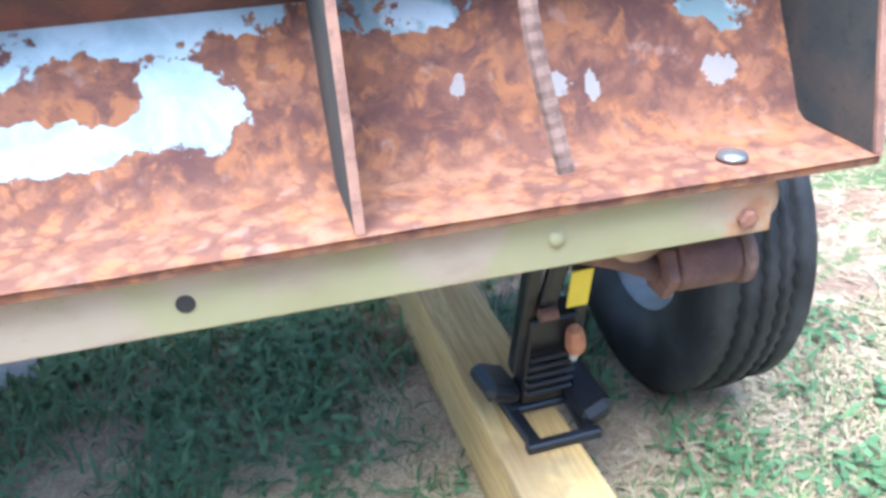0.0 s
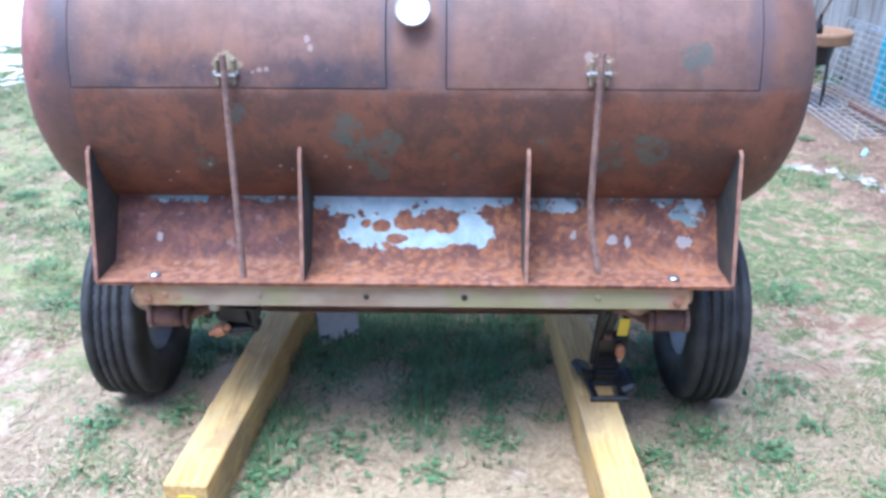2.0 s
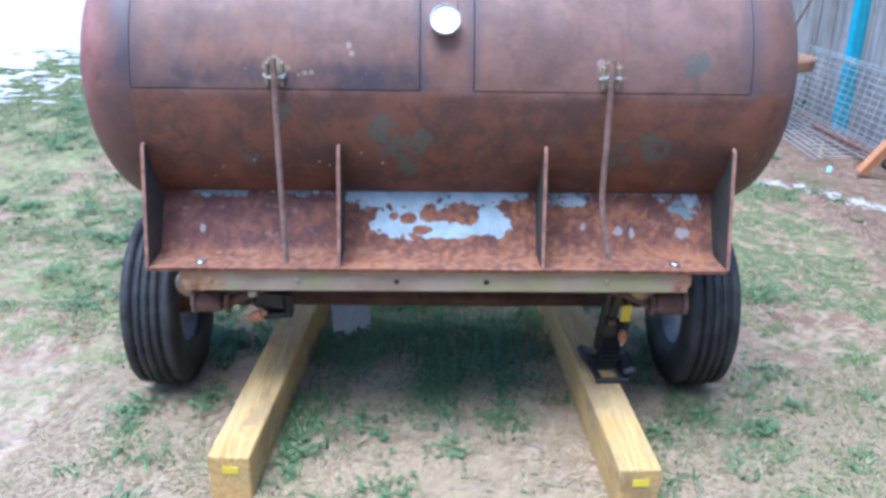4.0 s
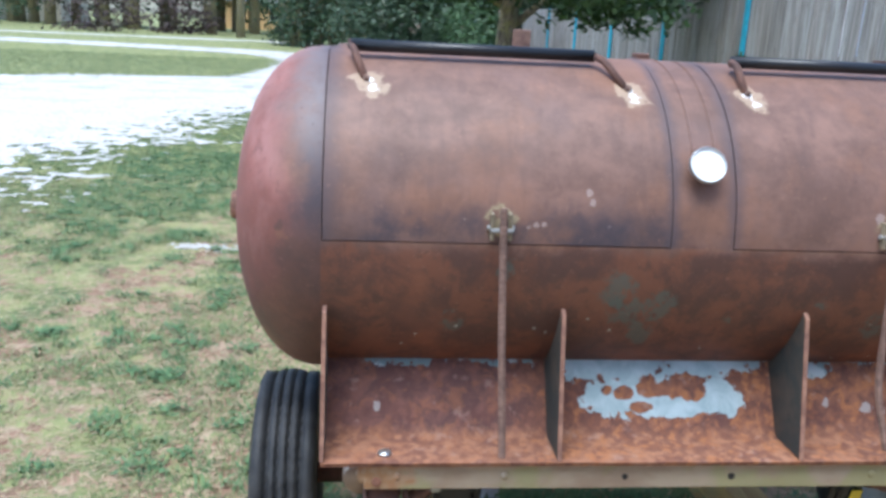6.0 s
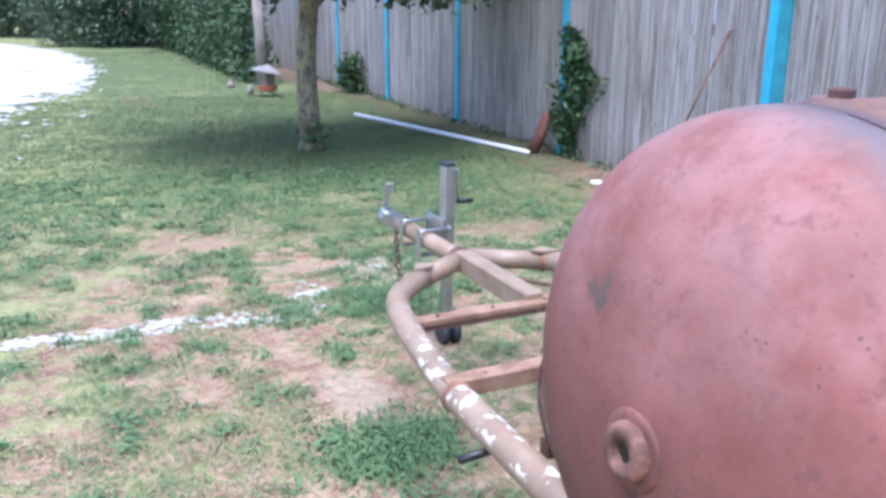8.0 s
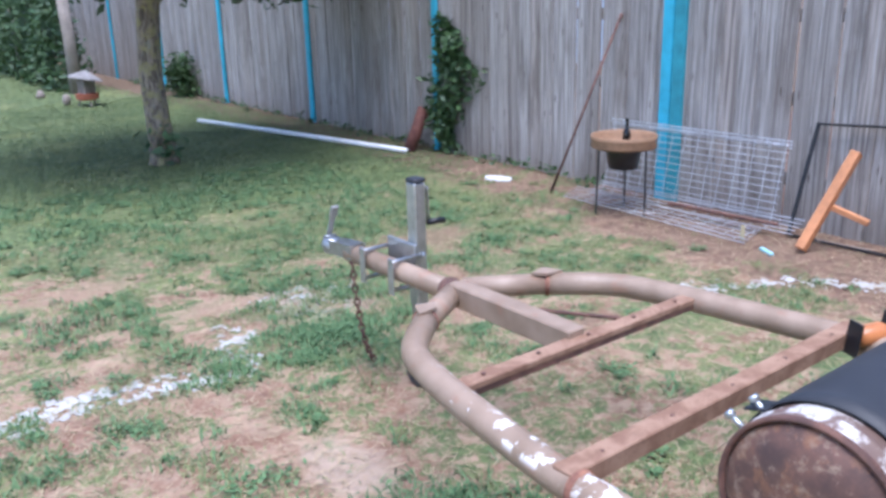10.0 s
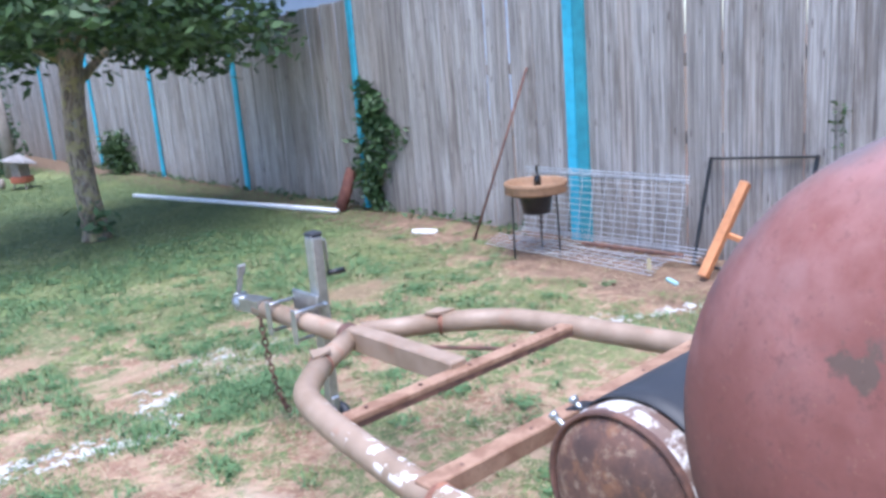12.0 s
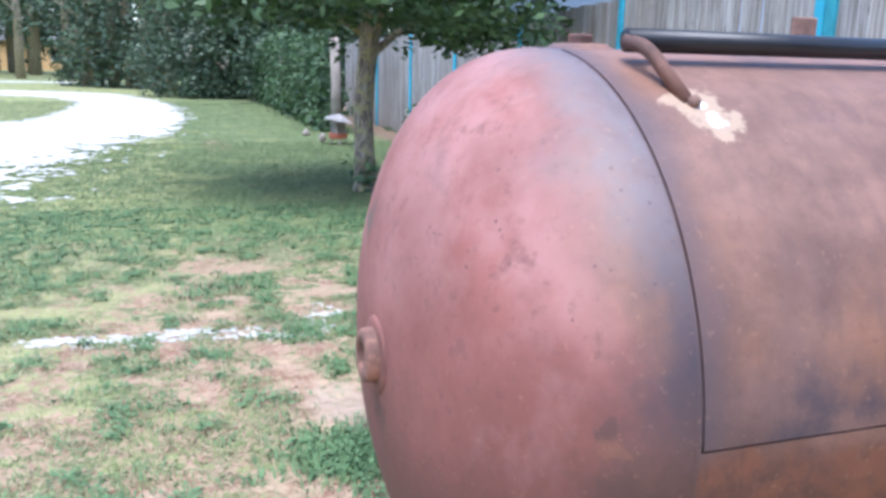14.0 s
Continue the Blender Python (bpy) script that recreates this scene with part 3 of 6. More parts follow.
SIDING = plain("siding_blue", (0.42, 0.50, 0.58), 0.7, vary=0.06)
ROOF = plain("roof_grey", (0.12, 0.115, 0.11), 0.9)
BRICK_FAR = plain("far_wall", (0.55, 0.50, 0.44), 0.9, vary=0.1)
RING = plain("ring_wood", (0.27, 0.155, 0.085), 0.75, scale=24)
LEAF = foliage("tree_leaf", (0.022, 0.050, 0.014), (0.060, 0.115, 0.030), (0.075, 0.13, 0.04))
# far leaves paler and bluer: distance haze mixed into the leaf colour
LEAF_FAR = foliage("far_leaf", (0.026, 0.052, 0.026), (0.072, 0.118, 0.058), (0.085, 0.130, 0.072))
IVY = foliage("ivy_leaf", (0.022, 0.055, 0.018), (0.070, 0.130, 0.042), (0.05, 0.10, 0.035))
GRASS = foliage("grass_blade", (0.080, 0.125, 0.042), (0.215, 0.265, 0.098), (0.24, 0.265, 0.10), 0.6)
LAWN = foliage("lawn_blade", (0.070, 0.115, 0.038), (0.165, 0.215, 0.078), (0.20, 0.235, 0.082), 0.9)
WEED = foliage("weed_blade", (0.048, 0.105, 0.036), (0.140, 0.235, 0.095), (0.105, 0.185, 0.070), 0.6)
STRAW = foliage("straw", (0.30, 0.20, 0.11), (0.56, 0.44, 0.27), (0.44, 0.33, 0.20), 0.7)
BUSH_RED = foliage("red_bush_leaf", (0.035, 0.022, 0.02), (0.085, 0.05, 0.045), (0.06, 0.04, 0.04))

# ---- mesh helpers ----


def thing(name, at, label, category, group="", kind=""):
    ob = new(name)
    ob.location = at
    return tagged(ob, label, category, group, kind)


def root_of(ob):
    while ob.parent:
        ob = ob.parent
    return ob


def part(name, bm, material, parent=None, label="", smooth=False):
    """Links a bmesh, given in world places, as one mesh object under a thing or a part."""
    if parent is not None:
        bmesh.ops.translate(bm, verts=bm.verts, vec=-root_of(parent).location)
    me = bpy.data.meshes.new(name)
    bm.normal_update()
    bm.to_mesh(me)
    bm.free()
    me.materials.append(material)
    if smooth:
        me.polygons.foreach_set("use_smooth", [True] * len(me.polygons))
    ob = new(name, me)
    ob.parent = parent
    return tagged(ob, label)


def single(name, bm, material, label, category, kind="", group="", smooth=False):
    """A thing that is one mesh, with its origin at its base."""
    at = Vector((0, 0, 0))
    if bm.verts:
        for v in bm.verts:
            at += v.co
        at /= len(bm.verts)
        at.z = min(v.co.z for v in bm.verts)
        bmesh.ops.translate(bm, verts=bm.verts, vec=-at)
    ob = part(name, bm, material, None, label, smooth)
    ob.location = at
    return tagged(ob, label, category, group, kind)


def box(size, m=None, bevel=0.0, bm=None, segments=1):
    bm = bm or bmesh.new()
    made = bmesh.ops.create_cube(bm, size=1.0, matrix=(m or Matrix()) @ Matrix.Diagonal((*size, 1)))
    if bevel:
        edges = {e for v in made["verts"] for e in v.link_edges}
        bmesh.ops.bevel(bm, geom=list(edges), offset=bevel, segments=segments, affect="EDGES", profile=0.5)
    return bm


def at(x, y, z, rx=0, ry=0, rz=0):
    return pose(x, y, z, rx, ry, rz)


def ring_frames(points):
    pts = [Vector(p) for p in points]
    frames, side = [], None
    for i, p in enumerate(pts):
        d = (pts[min(i + 1, len(pts) - 1)] - pts[max(i - 1, 0)]).normalized()
        if side is None:
            side = d.orthogonal().normalized()
        side = (side - d * side.dot(d)).normalized()
        frames.append((p, side, d.cross(side)))
    return frames


def tube(points, radius, sides=10, bm=None, taper=None, cap=True):
    """A round bar or pipe along a line of points; taper: a radius for each point."""
    bm = bm or bmesh.new()
    rings = []
    for i, (p, a, b) in enumerate(ring_frames(points)):
        r = taper[i] if taper else radius
        rings.append([bm.verts.new(p + (a * math.cos(k * math.tau / sides) + b * math.sin(k * math.tau / sides)) * r) for k in range(sides)])
    for lo, hi in zip(rings, rings[1:]):
        for k in range(sides):
            bm.faces.new((lo[k], lo[(k + 1) % sides], hi[(k + 1) % sides], hi[k]))
    if cap:
        bm.faces.new(rings[0][::-1])
        bm.faces.new(rings[-1])
    return bm


def bend(points, radius, steps=6):
    """The same line of points with its corners rounded."""
    pts = [Vector(p) for p in points]
    out = [pts[0]]
    for a, b, c in zip(pts, pts[1:], pts[2:]):
        r = min(radius, (a - b).length * 0.45, (c - b).length * 0.45)
        p, q = b + (a - b).normalized() * r, b + (c - b).normalized() * r
        for k in range(steps + 1):
            u = k / steps
            out.append(p * (1 - u) ** 2 + b * 2 * u * (1 - u) + q * u * u)
    return out + [pts[-1]]


def lathe(profile, m, sides=40, bm=None, wobble=None):
    """Turns a profile of (along, radius) round the x axis of m."""
    bm = bm or bmesh.new()
    rings = []
    for j, (u, r) in enumerate(profile):
        if r < 1e-6:
            rings.append([bm.verts.new(m @ Vector((u, 0, 0)))])
            continue
        ring = []
        for k in range(sides):
            a = k * math.tau / sides
            du = wobble[j] * (1 if k % 2 else -1) if wobble else 0.0
            ring.append(bm.verts.new(m @ Vector((u + du, r * math.cos(a), r * math.sin(a)))))
        rings.append(ring)
    for lo, hi in zip(rings, rings[1:]):
        for k in range(sides):
            p, q = k, (k + 1) % sides
            loop = [lo[p % len(lo)], lo[q % len(lo)], hi[q % len(hi)], hi[p % len(hi)]]
            loop = [v for i, v in enumerate(loop) if v not in loop[:i]]
            if len(loop) > 2:
                bm.faces.new(loop)
    bmesh.ops.recalc_face_normals(bm, faces=bm.faces)
    return bm


def prism(outline, normal_from, normal_to):
    """A flat plate: an outline of points, pushed from one offset to the other."""
    bm = bmesh.new()
    a = [bm.verts.new(Vector(p) + Vector(normal_from)) for p in outline]
    b = [bm.verts.new(Vector(p) + Vector(normal_to)) for p in outline]
    bm.faces.new(a)
    bm.faces.new(b[::-1])
    for k in range(len(a)):
        q = (k + 1) % len(a)
        bm.faces.new((a[k], b[k], b[q], a[q]))
    bmesh.ops.recalc_face_normals(bm, faces=bm.faces)
    return bm


def tri_mesh(name, verts, faces, material):
    """A mesh object from arrays of places and of triangles or quads."""
    me = bpy.data.meshes.new(name)
    faces = np.asarray(faces)
    k = faces.shape[1]
    me.vertices.add(len(verts))
    me.vertices.foreach_set("co", np.asarray(verts, np.float32).ravel())
    me.loops.add(faces.size)
    me.loops.foreach_set("vertex_index", faces.ravel().astype(np.int32))
    me.polygons.add(len(faces))
    me.polygons.foreach_set("loop_start", np.arange(0, faces.size, k, dtype=np.int32))
    me.update(calc_edges=True)
    me.validate()
    me.materials.append(material)
    return new(name, me)


def leaf_cloud(rng, centres, size, count, spread, flat=0.5):
    """Small pointed leaves scattered round centres: arrays of places and triangles."""
    centres = np.asarray(centres, float)
    c = centres[rng.integers(0, len(centres), count)] + rng.normal(0, 1, (count, 3)) * spread
    a = rng.normal(0, 1, (count, 3))
    a[:, 2] *= flat
    a /= np.linalg.norm(a, axis=1, keepdims=True)
    b = np.cross(a, rng.normal(0, 1, (count, 3)))
    b /= np.linalg.norm(b, axis=1, keepdims=True)
    s = size * rng.uniform(0.6, 1.4, (count, 1))
    v = np.stack([c - a * s, c + b * s * 0.45, c + a * s, c - b * s * 0.45], 1).reshape(-1, 3)
    f = np.arange(count * 4).reshape(-1, 4)
    return v, f


def blades(rng, xy, height, width, lean, z=0.0):
    """Grass blades: slim bent triangles, two per blade."""
    k = len(xy)
    ang = rng.uniform(0, math.tau, k)
    d = np.stack([np.cos(ang), np.sin(ang), np.zeros(k)], 1)
    s = np.stack([-np.sin(ang), np.cos(ang), np.zeros(k)], 1)
    h = height * rng.uniform(0.45, 1.3, (k, 1))
    w = width * rng.uniform(0.6, 1.3, (k, 1))
    l = lean * rng.uniform(0.2, 1.4, (k, 1))
    base = np.concatenate([xy, np.full((k, 1), z)], 1)
    up = np.array([[0, 0, 1.0]])
    mid = base + up * h * 0.6 + d * h * l * 0.4
    tip = base + up * h * (1 - 0.35 * np.minimum(l, 1)) + d * h * l
    v = np.stack([base - s * w, base + s * w, mid + s * w * 0.8, mid - s * w * 0.8, tip], 1).reshape(-1, 3)
    i = np.arange(k)[:, None] * 5
    f = np.concatenate([i + [0, 1, 2], i + [0, 2, 3], i + [3, 2, 4]], 0)
    return v, f


def value_noise(xy, scale, seed):
    """Smooth random values between 0 and 1 over the plan."""
    table = np.random.default_rng(seed).random((64, 64))
    p = np.asarray(xy) * scale
    i = np.floor(p).astype(int)
    u = p - i
    u = u * u * (3 - 2 * u)
    x0, y0, x1, y1 = i[:, 0] % 64, i[:, 1] % 64, (i[:, 0] + 1) % 64, (i[:, 1] + 1) % 64
    return (table[x0, y0] * (1 - u[:, 0]) + table[x1, y0] * u[:, 0]) * (1 - u[:, 1]) + (table[x0, y1] * (1 - u[:, 0]) + table[x1, y1] * u[:, 0]) * u[:, 1]


def crisp_rim(bm):
    """Keeps the shading flat up to the open edges of a sheet."""
    for e in bm.edges:
        e.smooth = not e.is_boundary


# ---- unseen wall behind the walk, added to block low sky light from the south ----
bm = box((30.0, 0.25, 5.4), pose(0, -9.5, 2.7), 0.02)
wall = part("wall_south", bm, plain("brown_blocker", (0.20, 0.17, 0.145), 0.9))
tagged(wall, "unseen brown wall added to block low sky light from the south", "wall", kind="structure")

# ---- ground ----
bm = bmesh.new()
edge = [-900, -300, -100, -40, -20, -10, -6, -3, 0, 3, 6, 10, 20, 40, 100, 300, 900]
grid = [[bm.verts.new((x, y, 0)) for y in edge] for x in edge]
for a, b in zip(grid, grid[1:]):
    for k in range(len(edge) - 1):
        bm.faces.new((a[k], b[k], b[k + 1], a[k + 1]))
ground = part("ground", bm, SOIL)
tagged(ground, "sandy yard with thin patchy grass and bare soil", "ground", kind="structure")


def ragged(name, keep, x0, x1, y0, y1, cell, z, material):
    """A thin sheet over the cells of a plan that a test keeps, with an uneven edge."""
    nx, ny = int((x1 - x0) / cell), int((y1 - y0) / cell)
    gx, gy = np.meshgrid(np.arange(nx + 1) * cell + x0, np.arange(ny + 1) * cell + y0, indexing="ij")
    pts = np.stack([gx.ravel(), gy.ravel()], 1)
    jit = np.random.default_rng(5).normal(0, cell * 0.18, pts.shape)
    ok = keep(pts + cell * 0.5).reshape(nx + 1, ny + 1)[:-1, :-1]
    i, j = np.nonzero(ok)
    q = lambda a, b: a * (ny + 1) + b  # noqa: E731
    faces = np.stack([q(i, j), q(i + 1, j), q(i + 1, j + 1), q(i, j + 1)], 1)
    used, inverse = np.unique(faces, return_inverse=True)
    verts = np.concatenate([(pts + jit)[used], np.full((len(used), 1), z)], 1)
    return tri_mesh(name, verts, inverse.reshape(faces.shape), material)


DRIVE = np.array([(-30, 2.0), (-4.4, 4.0), (-4.0, 6.0), (-3.7, 8.0), (-3.0, 10.0), (-2.6, 12.0), (-2.2, 13.3), (-1.8, 15.5), (-1.1, 17.5), (-0.55, 21.6), (-0.75, 27.0), (-1.5, 32.5), (-3.2, 37.3), (-6.0, 39.0), (-30, 44.0), (-30, 39.0), (-8.0, 35.2), (-5.2, 33.6), (-4.0, 31.0), (-3.6, 24.0), (-4.3, 20.6), (-7.4, 19.2), (-10.2, 17.0), (-30, 12.0), (-30, 2.0)])


def from_line(p, line):
    best = np.full(len(p), 1e9)
    for a, b in zip(line, line[1:]):
        d = b - a
        u = np.clip(((p - a) @ d) / (d @ d), 0, 1)
        best = np.minimum(best, np.linalg.norm(p - a - u[:, None] * d, axis=1))
    return best


def inside(p, line):
    """Whether places lie within a closed line."""
    odd = np.zeros(len(p), bool)
    for a, b in zip(line, line[1:]):
        cross = (a[1] > p[:, 1]) != (b[1] > p[:, 1])
        x = a[0] + (p[:, 1] - a[1]) * (b[0] - a[0]) / (b[1] - a[1] + 1e-9)
        odd ^= cross & (p[:, 0] < x)
    return odd


def on_drive(p):
    d = from_line(p, DRIVE) * np.where(inside(p, DRIVE), 1.0, -1.0)
    n = value_noise(p, 0.9, 3) * 0.18 + value_noise(p, 3.4, 4) * 0.22 + value_noise(p, 7.5, 9) * 0.30 + value_noise(p, 12.9, 12) * 0.30
    fringe = np.where(p[:, 1] < 17, 2.4, 0.9)
    return d > fringe * (1.0 - 1.9 * n)


tagged(ragged("driveway", on_drive, -24, 0.4, 3, 42, 0.06, 0.006, GRAVEL), "pale crushed-gravel driveway with ragged grassy edges", "driveway", kind="structure")
tagged(ragged("far_road", lambda p: np.abs(p[:, 1] - 53 - 0.15 * (p[:, 0] + 10) + value_noise(p, 0.5, 2)) < 1.3, -70, -4, 40, 60, 0.3, 0.008, GRAVEL), "pale gravel lane beyond the lawn", "lane", kind="structure")


def on_line(p):
    line = np.array([(-1.95, 3.98), (-1.5, 3.90), (-1.24, 3.94), (-0.95, 3.88), (-0.6, 3.78), (-0.47, 3.96), (-0.40, 4.25)])
    line2 = np.array([(1.5, 3.35), (2.1, 2.92), (2.3, 2.80), (2.55, 2.50), (2.95, 2.02)])
    n = value_noise(p, 9, 7) * 0.30 + value_noise(p, 27, 8) * 0.35 + value_noise(p, 55, 18) * 0.35
    spill = np.linalg.norm((p - (0.20, 4.40)) / (0.42, 0.36), axis=1)
    d1, d2 = from_line(p, line), from_line(p, line2)
    return ((d1 < 0.11) & (n > 0.40 + d1 * 2.2)) | ((d2 < 0.11) & (n > 0.41 + d2 * 2.2)) | ((spill < 1) & (n > 0.64 + 0.1 * spill))


tagged(ragged("lime_line", on_line, -2.2, 3.2, 1.9, 4.8, 0.014, 0.005, CHALK), "broken line of spilled white lime on the soil", "lime line", kind="stuff")

# ---- the smoker: a tank on its side with two doors ----


def on_tank(x, deg, r=TR):
    a = radians(deg)
    return Vector((x, TY - r * math.cos(a), TZ + r * math.sin(a)))


X0, X1, HEAD = -0.834, 0.806, 0.2145
DOORS = [(-0.828, -0.077), (0.062, 0.798)]
DOOR_LO, DOOR_HI = 2.2, 82.0
tank = thing("smoker_tank", (0, TY, TZ - TR), "large rusty brown steel tank smoker lying on a trailer", "smoker")

xs = sorted({X0, X1, *(x for d in DOORS for x in d), *np.linspace(X0 + 0.05, X1 - 0.05, 24).round(4).tolist()})
degs = sorted({DOOR_LO, DOOR_HI, *range(0, 360, 4)})
bm = bmesh.new()
rows = [[bm.verts.new(on_tank(x, d)) for d in degs] for x in xs]
for i in range(len(xs) - 1):
    for j in range(len(degs)):
        cx, cd = (xs[i] + xs[i + 1]) / 2, degs[j] + 0.5
        if any(a < cx < b for a, b in DOORS) and DOOR_LO < cd < DOOR_HI:
            continue
        k = (j + 1) % len(degs)
        bm.faces.new((rows[i][j], rows[i + 1][j], rows[i + 1][k], rows[i][k]))
bmesh.ops.recalc_face_normals(bm, faces=bm.faces)
crisp_rim(bm)
body = part("body", bm, TANK, tank, smooth=True)
mod = body.modifiers.new("thickness", "SOLIDIFY")
mod.thickness, mod.offset = 0.007, -1

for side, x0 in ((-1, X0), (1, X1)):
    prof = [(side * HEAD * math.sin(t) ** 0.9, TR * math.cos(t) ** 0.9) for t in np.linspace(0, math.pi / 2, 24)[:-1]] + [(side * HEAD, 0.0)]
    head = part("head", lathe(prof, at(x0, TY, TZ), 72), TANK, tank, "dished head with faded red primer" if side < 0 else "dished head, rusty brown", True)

ROD = rust("rod_steel", (0.135, 0.080, 0.062), (0.24, 0.145, 0.11), 30)


def rebar(points, r):
    """A ribbed bar: a tube with a swelling every 12 mm."""
    pts = [Vector(p) for p in points]
    line = []
    for a, b in zip(pts, pts[1:]):
        k = max(2, int((b - a).length / 0.006))
        line += [a.lerp(b, i / k) for i in range(k)]
    line.append(pts[-1])
    return tube(line, r, 8, taper=[r * (1.06 if i % 2 else 0.96) for i in range(len(line))])


doors = []
for n, (a, b) in enumerate(DOORS):
    gap, bm = 0.0024, bmesh.new()
    dg = math.degrees(gap / TR)
    dx = np.linspace(a + gap, b - gap, 12)
    dd = np.linspace(DOOR_LO + dg, DOOR_HI - dg * 0.15, 40)
    rows = [[bm.verts.new(on_tank(x, d, TR + 0.001)) for d in dd] for x in dx]
    for i in range(len(dx) - 1):
        for j in range(len(dd) - 1):
            bm.faces.new((rows[i][j], rows[i + 1][j], rows[i + 1][j + 1], rows[i][j + 1]))
    bmesh.ops.recalc_face_normals(bm, faces=bm.faces)
    if bm.faces[0].normal.y > 0:
        bmesh.ops.reverse_faces(bm, faces=bm.faces)
    crisp_rim(bm)
    door = part("door", bm, TANK, tank, "curved steel door, closed", True)
    doors.append(door)
    mod = door.modifiers.new("thickness", "SOLIDIFY")
    mod.thickness, mod.offset = 0.008, -1
    # handle: a black bar held on two bent rods
    hx = ((-0.778, -0.212), (0.122, 0.672))[n]
    fx = ((-0.745, -0.155), (0.128, 0.745))[n]
    bar = part("handle", tube([(hx[0], 0.322, 1.489), (hx[1], 0.322, 1.488)], 0.0140, 14), BLACK, door, "black pipe handle across the door", True)
    for h, f in zip(hx, fx):
        foot = on_tank(f, 58.2, TR)
        top = Vector((h, 0.322, 1.488))
        mid = Vector((h * 0.75 + f * 0.25, 0.288, 1.481))
        part("handle_rod", tube(bend([top, mid, foot], 0.05), 0.0086, 10), RUST_DARK, door, "bent rusty handle rod", True)
        part("weld_lug", lathe([(-0.006, 0.0), (-0.006, 0.006), (0.0, 0.008), (0.005, 0.006), (0.005, 0.0)], Matrix.Translation(on_tank(f + 0.004, 57.4, TR + 0.005)) @ at(0, 0, 0, 0, 0, 35), 10), ROD, door, smooth=True)
    # latch plates and prop rod
    lx = LATCH[n][0]
    for s in (-1, 1):
        part("latch_plate", box((0.008, 0.026, 0.058), at(lx + s * 0.019, 0.046, 1.139), 0.0015), WELD_TAN, door, "tan painted latch plate")
        part("bolt", lathe([(-0.007, 0), (-0.007, 0.006), (0.006, 0.006), (0.006, 0)], at(lx + s * 0.022, 0.044, 1.136), 6), STEEL, door)

for n, (top, foot, kink) in enumerate((((-0.452, 0.026, 1.182), (-0.434, -0.050, 0.652), (-0.446, -0.006, 0.93)), ((0.420, 0.024, 1.190), (0.438, -0.050, 0.668), (0.412, -0.016, 0.80)))):
    rod = part("prop_rod", rebar(bend([top, kink, foot], 0.14), 0.0080), ROD, doors[n], "rusty ribbed rod hanging from the latch")
    part("pivot_pin", tube([(top[0] - 0.024, top[1] + 0.008, top[2] - 0.05), (top[0] + 0.024, top[1] + 0.008, top[2] - 0.05)], 0.005, 8), STEEL, doors[n])

# temperature dial between the doors
da = 27.0
dm = Matrix.Translation(on_tank(-0.014, da, TR)) @ at(0, 0, 0, 0, 0, -90) @ at(0, 0, 0, 0, -da, 0)
dial = thing("temperature_dial", on_tank(-0.014, da, TR), "round white dial thermometer on a short stem between the doors", "thermometer")
part("stem", lathe([(-0.002, 0.012), (0.028, 0.012), (0.028, 0.0)], dm, 16), ZINC, dial, smooth=True)
part("case", lathe([(0.026, 0.0), (0.026, 0.036), (0.030, 0.040), (0.041, 0.040), (0.043, 0.038), (0.040, 0.0365), (0.034, 0.036)], dm, 36), ZINC, dial, "bright metal rim", True)
part("face", lathe([(0.037, 0.0366), (0.0375, 0.0)], dm, 36), DIAL, dial, "plain white face")

# plug in the head, bosses on top
BOSS = rust("boss_steel", (0.13, 0.054, 0.042), (0.25, 0.100, 0.078), 22)
PLUG = rust("plug_steel", (0.12, 0.060, 0.044), (0.30, 0.150, 0.105), 34)
pm = at(X0 - HEAD + 0.013, TY - 0.006, TZ + 0.001)
plug = part("end_boss", lathe([(0.020, 0.072), (0.002, 0.070), (-0.005, 0.066), (-0.008, 0.058), (-0.009, 0.053), (-0.014, 0.051), (-0.016, 0.047), (-0.016, 0.035)], pm, 32), BOSS, tank, "threaded boss with a square-holed plug", True)
part("plug", lathe([(-0.014, 0.037), (-0.028, 0.036), (-0.032, 0.033), (-0.0325, 0.0195), (-0.024, 0.0185), (-0.022, 0.0)], pm, 28), PLUG, plug, "rusty plug set in the boss", True)
part("socket", box((0.006, 0.026, 0.026), pm @ at(-0.0215, 0, 0, 45), 0.002), BLACK, plug, "dark square socket")
bm = lathe([(-0.020, 0.085), (-0.006, 0.060), (0.002, 0.040), (0.006, 0.036), (0.007, 0.0)], Matrix.Translation((-0.772, TY, TZ + TR)) @ at(0, 0, 0, 0, -90, 0), 24)
top = part("top_boss", bm, TANK, tank, "welded filler boss", True)
part("square_plug", box((0.026, 0.026, 0.016), at(-0.772, TY, TZ + TR + 0.011, 0, 0, 20), 0.003), RUST_DARK, top)
bm = lathe([(-0.012, 0.060), (-0.003, 0.045), (0.003, 0.030), (0.004, 0.0)], Matrix.Translation((-0.052, TY + 0.02, TZ + TR)) @ at(0, 0, 0, 0, -90, 0), 24)
mound = part("top_boss", bm, TANK, tank, "small welded boss", True)
part("square_plug", box((0.036, 0.036, 0.014), at(-0.052, TY + 0.02, TZ + TR + 0.009, 0, 0, 4), 0.003), RUST_DARK, mound)
plate = part("hinge_plate", box((0.100, 0.014, 0.010), at(-0.392, TY + 0.06, TZ + TR + 0.004), 0.002), FIN_EDGE, tank, "flat rusty hinge plate")
part("tab", box((0.046, 0.008, 0.052), at(-0.350, TY + 0.070, TZ + TR + 0.033), 0.002), ROD, plate)
part("hinge_plate", box((0.085, 0.030, 0.010), at(0.612, TY + 0.01, TZ + TR + 0.020), 0.002), RUST_DARK, tank)
